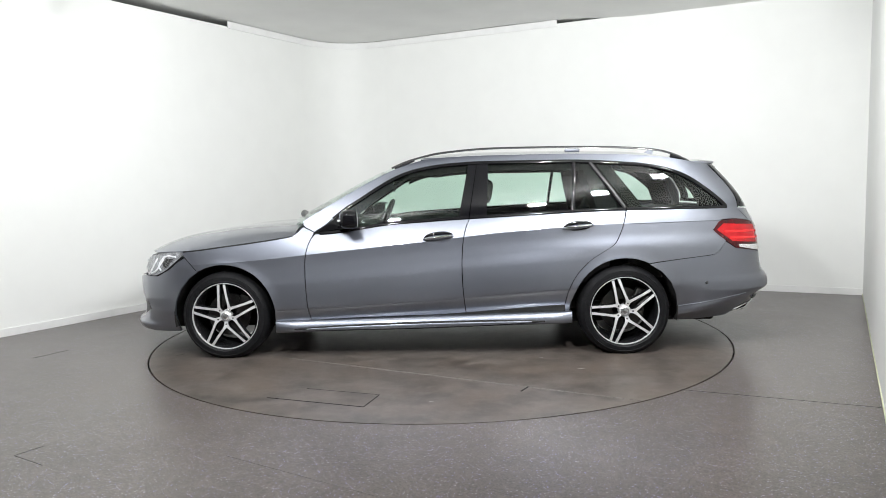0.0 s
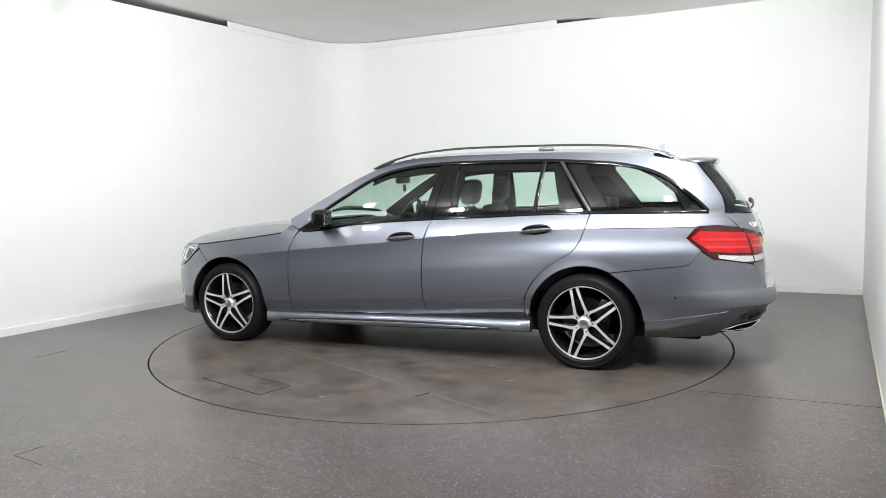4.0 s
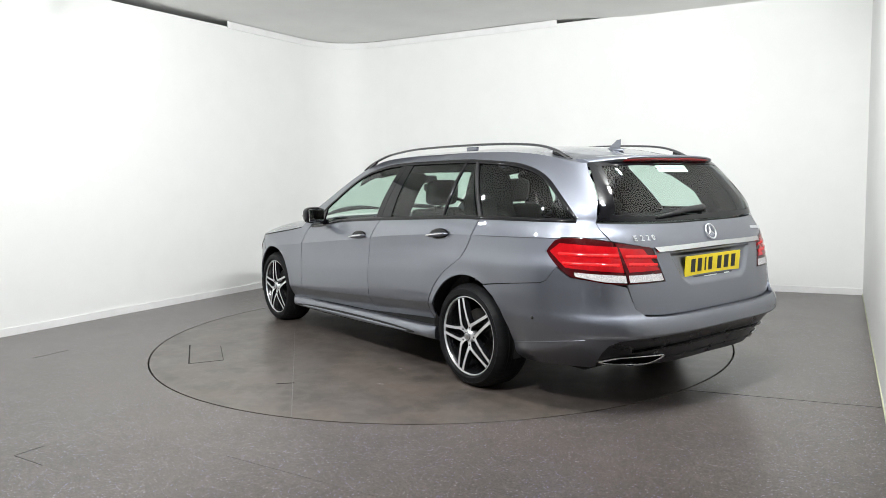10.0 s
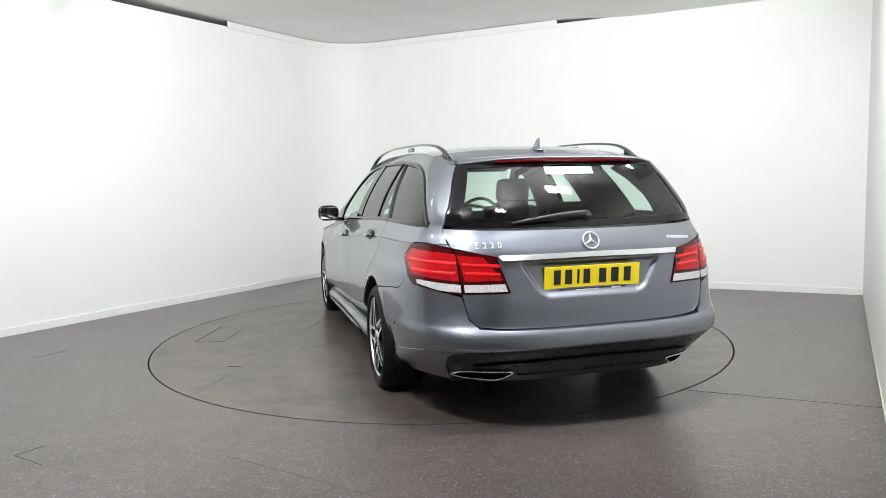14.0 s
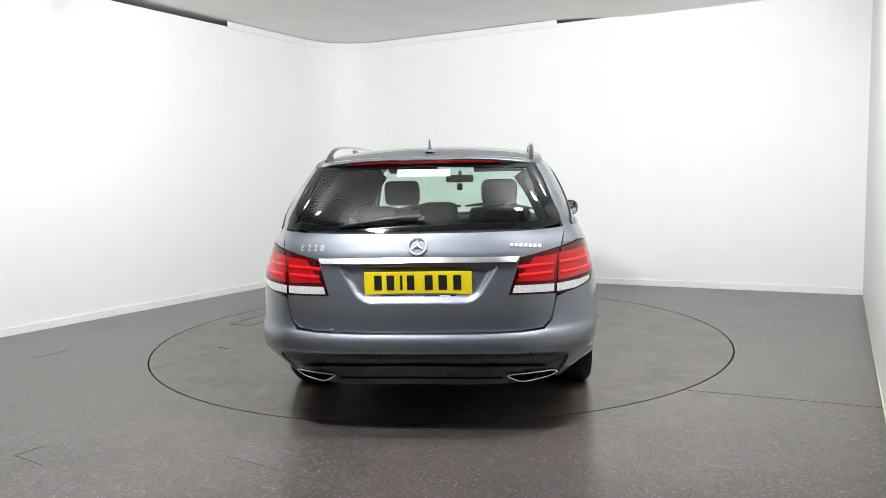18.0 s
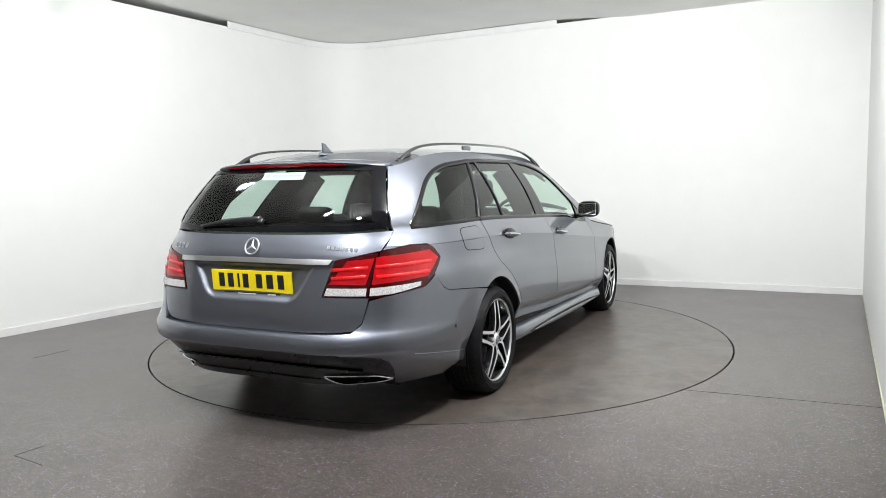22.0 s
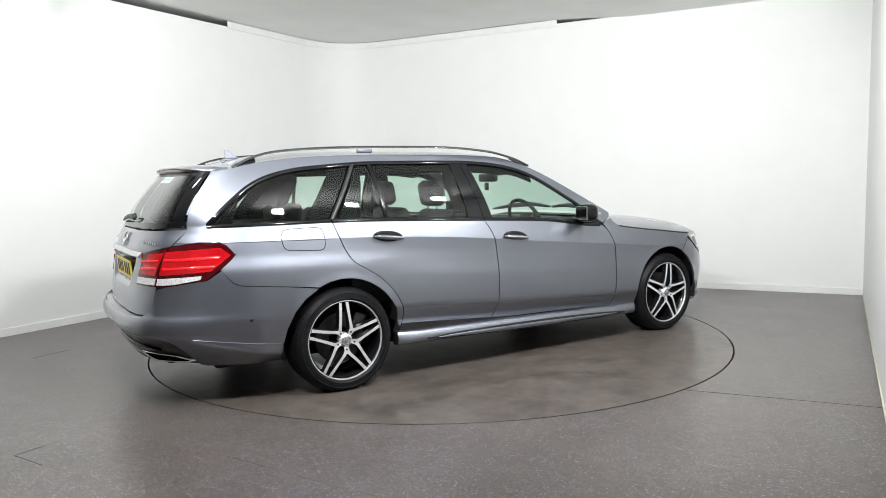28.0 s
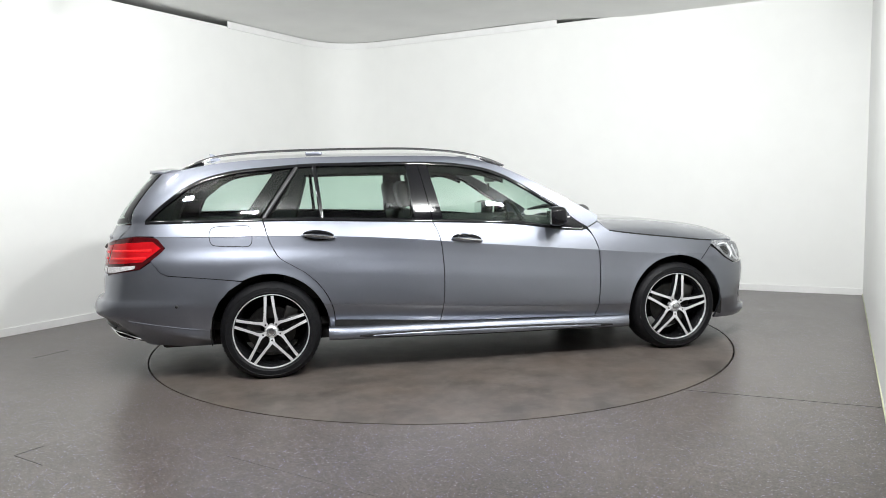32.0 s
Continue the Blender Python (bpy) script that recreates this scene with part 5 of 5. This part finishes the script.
def build_wheel(car, x, s, turn, y_face):
    w = thing("wheel", "wheel with a low black tyre and a five-twin-spoke alloy rim", "wheel")
    del w["category"]
    w.parent = car
    w.matrix_basis = pose(x, s * y_face, HUB_Z, 0, 0, 0) @ pose(0, 0, 0, 0, 0, 0 if s > 0 else 180)
    W, R = 0.245, 0.324
    tyre = [(0.241, -0.012), (0.245, -0.004), (0.254, 0.004), (0.257, 0.0065), (0.260, 0.0045), (0.272, 0.006), (0.284, 0.003), (0.287, 0.0048), (0.290, 0.001), (0.304, -0.010), (0.314, -0.024), (0.321, -0.042), (R, -0.075), (R, -W + 0.075), (0.321, -W + 0.042), (0.304, -W + 0.01), (0.27, -W), (0.236, -W + 0.012)]
    bm = revolve(tyre, 180)
    for v in bm.verts:
        r = math.hypot(v.co.x, v.co.z)
        step = round((math.atan2(v.co.z, v.co.x) % (2 * math.pi)) / (2 * math.pi / 180)) % 180
        if r > 0.300 and step % 3 == 0:
            k = (r - 0.002) / r
            v.co.x, v.co.z = v.co.x * k, v.co.z * k
    for v in bm.verts:
        v.co.z = max(v.co.z, -HUB_Z)        # flat where it stands on the floor
    part("tyre", bm, RUBBER, w, "black low-profile tyre with a block tread", angle=25)
    for k, a in enumerate((-0.19, -0.155, -0.12, -0.085, -0.055)):
        bm = revolve([(R + 0.0008, a - 0.004), (R + 0.0008, a + 0.004)], 60)
        for v in bm.verts:
            v.co.z = max(v.co.z, 0.001 - HUB_Z)
        part("tread_groove", bm, UNDER, w)
    barrel = [(0.241, -0.010), (0.236, -0.016), (0.229, -0.022), (0.222, -0.06), (0.205, -0.11), (0.200, -0.20)]
    part("rim_barrel", revolve(barrel, 60), RIMBLACK, w, "gloss black rim barrel", angle=50)
    lip = [(0.2355, -0.019), (0.2365, -0.010), (0.2395, -0.005), (0.2435, -0.006), (0.2445, -0.012)]
    part("rim_lip", revolve(lip, 72), SILVER, w, "bright machined rim lip", angle=60)
    disc = [(0.07, -0.105), (0.155, -0.105), (0.157, -0.108), (0.157, -0.122), (0.155, -0.125), (0.07, -0.125)]
    part("brake_disc", revolve(disc, 48), STEEL, w, "steel brake disc", angle=40)
    bm = bmesh.new()
    box(bm, (0.135 * math.cos(2.6), -0.10, 0.135 * math.sin(2.6)), (0.09, 0.06, 0.16), pose(0, 0, 0, 0, -20, 0), 0.012)
    part("brake_caliper", bm, STEEL, w, "grey brake caliper")
    # five twin spokes: bright face over dark flanks
    for k in range(5):
        a = radians(turn + 72 * k)
        er, et = Vector((math.cos(a), 0, math.sin(a))), Vector((-math.sin(a), 0, math.cos(a)))
        for half in (1, -1):
            bm = bmesh.new()
            prof = [(0.030, 0.0180, 0.0120, -0.013), (0.050, 0.0300, 0.0120, -0.008), (0.066, 0.0370, 0.0112, -0.004), (0.085, 0.0358, 0.0094, -0.001), (0.11, 0.0322, 0.0086, 0.000), (0.17, 0.0262, 0.0086, -0.002), (0.2325, 0.0215, 0.0098, -0.008)]
            rings = []
            for r, off, hw, d in prof:
                c = er * r + et * half * off
                rings.append([bm.verts.new(c + et * u + Vector((0, v, 0))) for u, v in ((-hw - 0.005, d - 0.035), (-hw, d), (hw, d), (hw + 0.005, d - 0.035))])
            for p, q in zip(rings, rings[1:]):
                for j in range(3):
                    f = bm.faces.new((p[j], p[j + 1], q[j + 1], q[j]))
                    f.material_index = 0 if j == 1 else 1
            bmesh.ops.recalc_face_normals(bm, faces=bm.faces)
            part("spoke", bm, SILVER, w, "machined bright spoke with dark flanks", smooth=False, mats=(RIMBLACK,))
        bm = bmesh.new()
        bmesh.ops.create_cone(bm, cap_ends=True, segments=12, radius1=0.0055, radius2=0.0055, depth=0.012, matrix=Matrix.Translation(Vector((math.cos(a + 0.628), 0, math.sin(a + 0.628))) * 0.0575 + Vector((0, -0.0105, 0))) @ pose(0, 0, 0, 90, 0, 0))
        part("wheel_bolt", bm, RIMBLACK, w, "dark bolt hole")
    hub = [(0.001, -0.004), (0.030, -0.004), (0.034, -0.007), (0.035, -0.010), (0.040, -0.013), (0.044, -0.020), (0.046, -0.05)]
    part("hub", revolve(hub, 40), SILVER, w, "bright wheel hub", angle=50)
    part("hub_cap", revolve([(0.001, 0.002), (0.020, 0.001), (0.029, -0.002), (0.031, -0.006)], 32), BRUSHED, w, "silver centre cap", angle=60)
    ringp = [Vector((0.023 * math.cos(q), 0.002, 0.023 * math.sin(q))) for q in [2 * math.pi * i / 24 for i in range(24)]]
    part("cap_ring", sweep(ringp, oval(0.0018, 0.0018, 6), up=(0, 1, 0), closed=True), LAMPGREY, w)
    return w


def seat_back(name, x, y, parent, width=0.47, top=1.06, base=0.45, lean=14):
    bm = boxed((0, 0, 0), (0.13, width, top - base), 0.05)
    bmesh.ops.transform(bm, verts=bm.verts, matrix=pose(x, y, (top + base) / 2, 0, -lean, 0))
    return part(name, bm, LEATHER, parent, "black leather seat back", angle=60)


def head_rest(x, y, z, parent, w=0.26, h=0.19):
    bm = boxed((0, 0, 0), (0.10, w, h), 0.045)
    bmesh.ops.transform(bm, verts=bm.verts, matrix=pose(x, y, z, 0, -10, 0))
    ob = part("head_restraint", bm, LEATHER, parent, "black head restraint", angle=60)
    for dy in (-0.06, 0.06):
        part("restraint_post", sweep([Vector((x + 0.01, y + dy, z - 0.16)), Vector((x, y + dy, z - 0.05))], oval(0.006, 0.006, 8)), CHROME, parent)
    return ob


def build_cabin(car):
    part("cabin_floor", boxed((-0.7, 0, 0.33), (3.2, 1.4, 0.06), 0.01), CABIN, car, "dark cabin floor")
    for s in (1, -1):
        seat = part("front_seat", boxed((-0.02, s * 0.37, 0.50), (0.54, 0.50, 0.20), 0.06), LEATHER, car, "black leather front seat", angle=60)
        seat_back("seat_back", -0.36, s * 0.37, seat)
        head_rest(-0.475, s * 0.37, 1.17, seat, 0.27, 0.19)
        part("door_lining", boxed((-0.30, s * 0.795, 0.73), (2.1, 0.05, 0.46), 0.015), CABIN, car, "dark door lining")
        part("load_side", boxed((-1.86, s * 0.70, 0.76), (0.74, 0.08, 0.48), 0.02), CABIN, car, "dark load bay lining")
        # inner pillars
        inner = flank(s, REAR, -0.03)
        panel("pillar_lining", [(-1.26, 1.03), (-1.60, 1.03), (-1.36, 1.375), (-1.17, 1.375)], inner, TRIMBLACK, car, "dark pillar lining", out=(0, s, 0), steps=(0.08, 0.08), depth=0.17)
        panel("pillar_lining", [(-0.27, 1.0), (-0.46, 1.0), (-0.48, 1.37), (-0.36, 1.37)], inner, TRIMBLACK, car, "dark pillar lining", out=(0, s, 0), steps=(0.08, 0.08), depth=0.13)
        panel("pillar_lining", [(-2.05, 1.035), (-2.22, 1.035), (-2.10, 1.30), (-1.95, 1.35), (-1.72, 1.37), (-1.84, 1.31), (-1.98, 1.20)], inner, TRIMBLACK, car, "dark pillar lining", out=(0, s, 0), steps=(0.08, 0.08), depth=0.10)
        panel("cant_lining", [(x, z - 0.004) for x, z in flow(WINDOW_TOP[4:12], 3)] + [(x, z - 0.062 + 0.02 * (x > 0)) for x, z in flow(WINDOW_TOP[4:12], 3)[::-1]], inner, TRIMBLACK, car, "dark lining over the windows", out=(0, s, 0), steps=(0.1, 0.08))
    bench = part("rear_bench", boxed((-0.98, 0, 0.52), (0.50, 1.32, 0.18), 0.06), LEATHER, car, "black leather rear bench", angle=60)
    seat_back("bench_back", -1.30, 0, bench, 1.34, 1.02, 0.45, 20)
    for y in (0.40, -0.40):
        head_rest(-1.40, y, 1.03, bench, 0.27, 0.15)
    head_rest(-1.40, 0.0, 1.06, bench, 0.24, 0.13)
    part("load_cover", boxed((-1.83, 0, 0.985), (0.84, 1.30, 0.02), 0.008), CABIN, car, "dark roller cover over the load bay")
    part("dashboard", boxed((0.70, 0, 0.80), (0.46, 1.48, 0.26), 0.08), CABIN, car, "dark dashboard", angle=60)
    part("console", boxed((0.10, 0, 0.52), (1.2, 0.22, 0.30), 0.04), CABIN, car, "dark centre console")
    wheel_c = Vector((0.40, -0.37, 0.925))
    tilt = pose(0, 0, 0, 0, -24, 0)
    ring = [wheel_c + tilt @ Vector((0, 0.185 * math.cos(q), 0.185 * math.sin(q))) for q in [2 * math.pi * i / 36 for i in range(36)]]
    sw = part("steering_wheel", sweep(ring, oval(0.015, 0.015, 8), up=(-1, 0, 0.2), closed=True), LEATHER, car, "black steering wheel")
    part("wheel_boss", boxed(tuple(wheel_c + Vector((0.03, 0, 0))), (0.06, 0.17, 0.12), 0.025, tilt), CABIN, sw)
    # headlining
    lining = [(-0.02, 0.93)] + [(-0.12 - 1.9 * i / 10, 0.94) for i in range(11)]
    lining = lining + [(x, -t) for x, t in lining[::-1]]
    panel("headlining", lining, lambda x, t: roof_map(min(x, 0.2), t) - Vector((0, 0, 0.035)), LINING, car, "grey headlining", out=(0, 0, -1), steps=(0.2, 0.2))
    m = part("inside_mirror", boxed((0.29, -0.02, 1.275), (0.035, 0.24, 0.065), 0.015), SATIN, car, "black inside mirror")
    part("mirror_stalk", boxed((0.335, -0.02, 1.312), (0.10, 0.03, 0.03), 0.008, pose(0, 0, 0, 0, -25, 0)), SATIN, m)
    part("mirror_charm", boxed((0.275, -0.02, 1.205), (0.012, 0.05, 0.06), 0.005), SATIN, car, "dark tag that hangs from the mirror")
    for s in (1, -1):
        part("sun_visor", boxed((0.13, s * 0.36, 1.355), (0.16, 0.42, 0.018), 0.006, pose(0, 0, 0, 0, 14, 0)), LINING, car, "grey sun visor")


def build_car():
    car = thing("estate_car", "grey metallic estate car with black roof rails, on the turntable", "car")
    build_body(car)
    build_rear(car)
    build_tailgate(car)
    build_front(car)
    build_cabin(car)
    for x, s, turn, face in ((AXLE, 1, 85, 0.906), (AXLE, -1, 97, 0.906), (-AXLE, 1, 74, 0.918), (-AXLE, -1, 88, 0.918)):
        build_wheel(car, x, s, turn, face)
    return car


build_room()
build_floor()
for i, (a, b, w, mat, label) in enumerate((((-3.065, -0.555), (-2.925, -0.316), 0.006, LINE, "dark joint in the floor"), ((-2.046, -2.537), (-1.842, -2.665), 0.003, LINE, "dark joint in the floor"), ((-2.046, -2.537), (-1.969, -2.418), 0.003, LINE, "dark joint in the floor"), ((1.405, -1.723), (2.343, -2.129), 0.0045, LINE, "dark joint in the floor"), ((-1.02, -2.60), (-0.25, -3.09), 0.004, SCUFF, "pale joint in the floor"))):
    tagged(floor_strip("floor_joint", a, b, w, mat, None, label), kind="structure", category="floor joint")
table = build_turntable()
for a, b, w, mat in (((-1.04, -1.73), (-0.445, -1.95), 0.010, GAP), ((-0.445, -1.95), (-0.374, -1.724), 0.009, GAP), ((-0.374, -1.724), (-0.835, -1.56), 0.005, LINE),
                     ((-1.13, -0.76), (1.13, -1.955), 0.006, SCUFF), ((-1.99, -0.605), (-1.93, -0.57), 0.014, SCUFF), ((0.468, -1.72), (0.525, -1.625), 0.014, GAP),
                     ((-0.075, -1.88), (-0.05, -1.87), 0.010, PALE), ((-0.51, -0.915), (-0.49, -0.905), 0.012, PALE), ((0.69, -0.93), (0.715, -0.92), 0.010, PALE), ((0.90, -1.24), (0.95, -1.23), 0.006, PALE)):
    floor_strip("hatch_line" if mat in (GAP, LINE) else "scuff", a, b, w, mat, table)
car = build_car()


def fixtures():
    for x, y, share in LAMPS:
        t = thing("ceiling_light", "square white lamp fixed under the ceiling", "lamp", "lamps under the ceiling")
        m = lamp_pose(x, y)
        t.matrix_basis = m
        part("housing", boxed((0, 0, 0.036), (0.26, 0.26, 0.06), 0.008), SKIRT, t)
        stem = part("stem", boxed((0, 0, 0.10), (0.03, 0.03, 0.20), 0.004), SKIRT, t)
        stem.matrix_basis = m.inverted() @ Matrix.Translation(m @ Vector((0, 0, 0.06)))


fixtures()


def heading(t):
    """Turn of the turntable in degrees."""
    return -166.07 * t / 32 + 0.28 * math.sin(math.pi * t / 32) + 0.37 * math.sin(2 * math.pi * t / 32)


def motions():
    times = [float(i) for i in range(0, 33)]
    walk(table, [(t, pose(*TABLE_AT, 0, 0, heading(t))) for t in times])
    on_table = pose(-0.096, 0.130, 0, 0, 0, 177.65)
    walk(car, [(t, pose(0, 0, 0, 0, 0, heading(t)) @ on_table) for t in times])


motions()
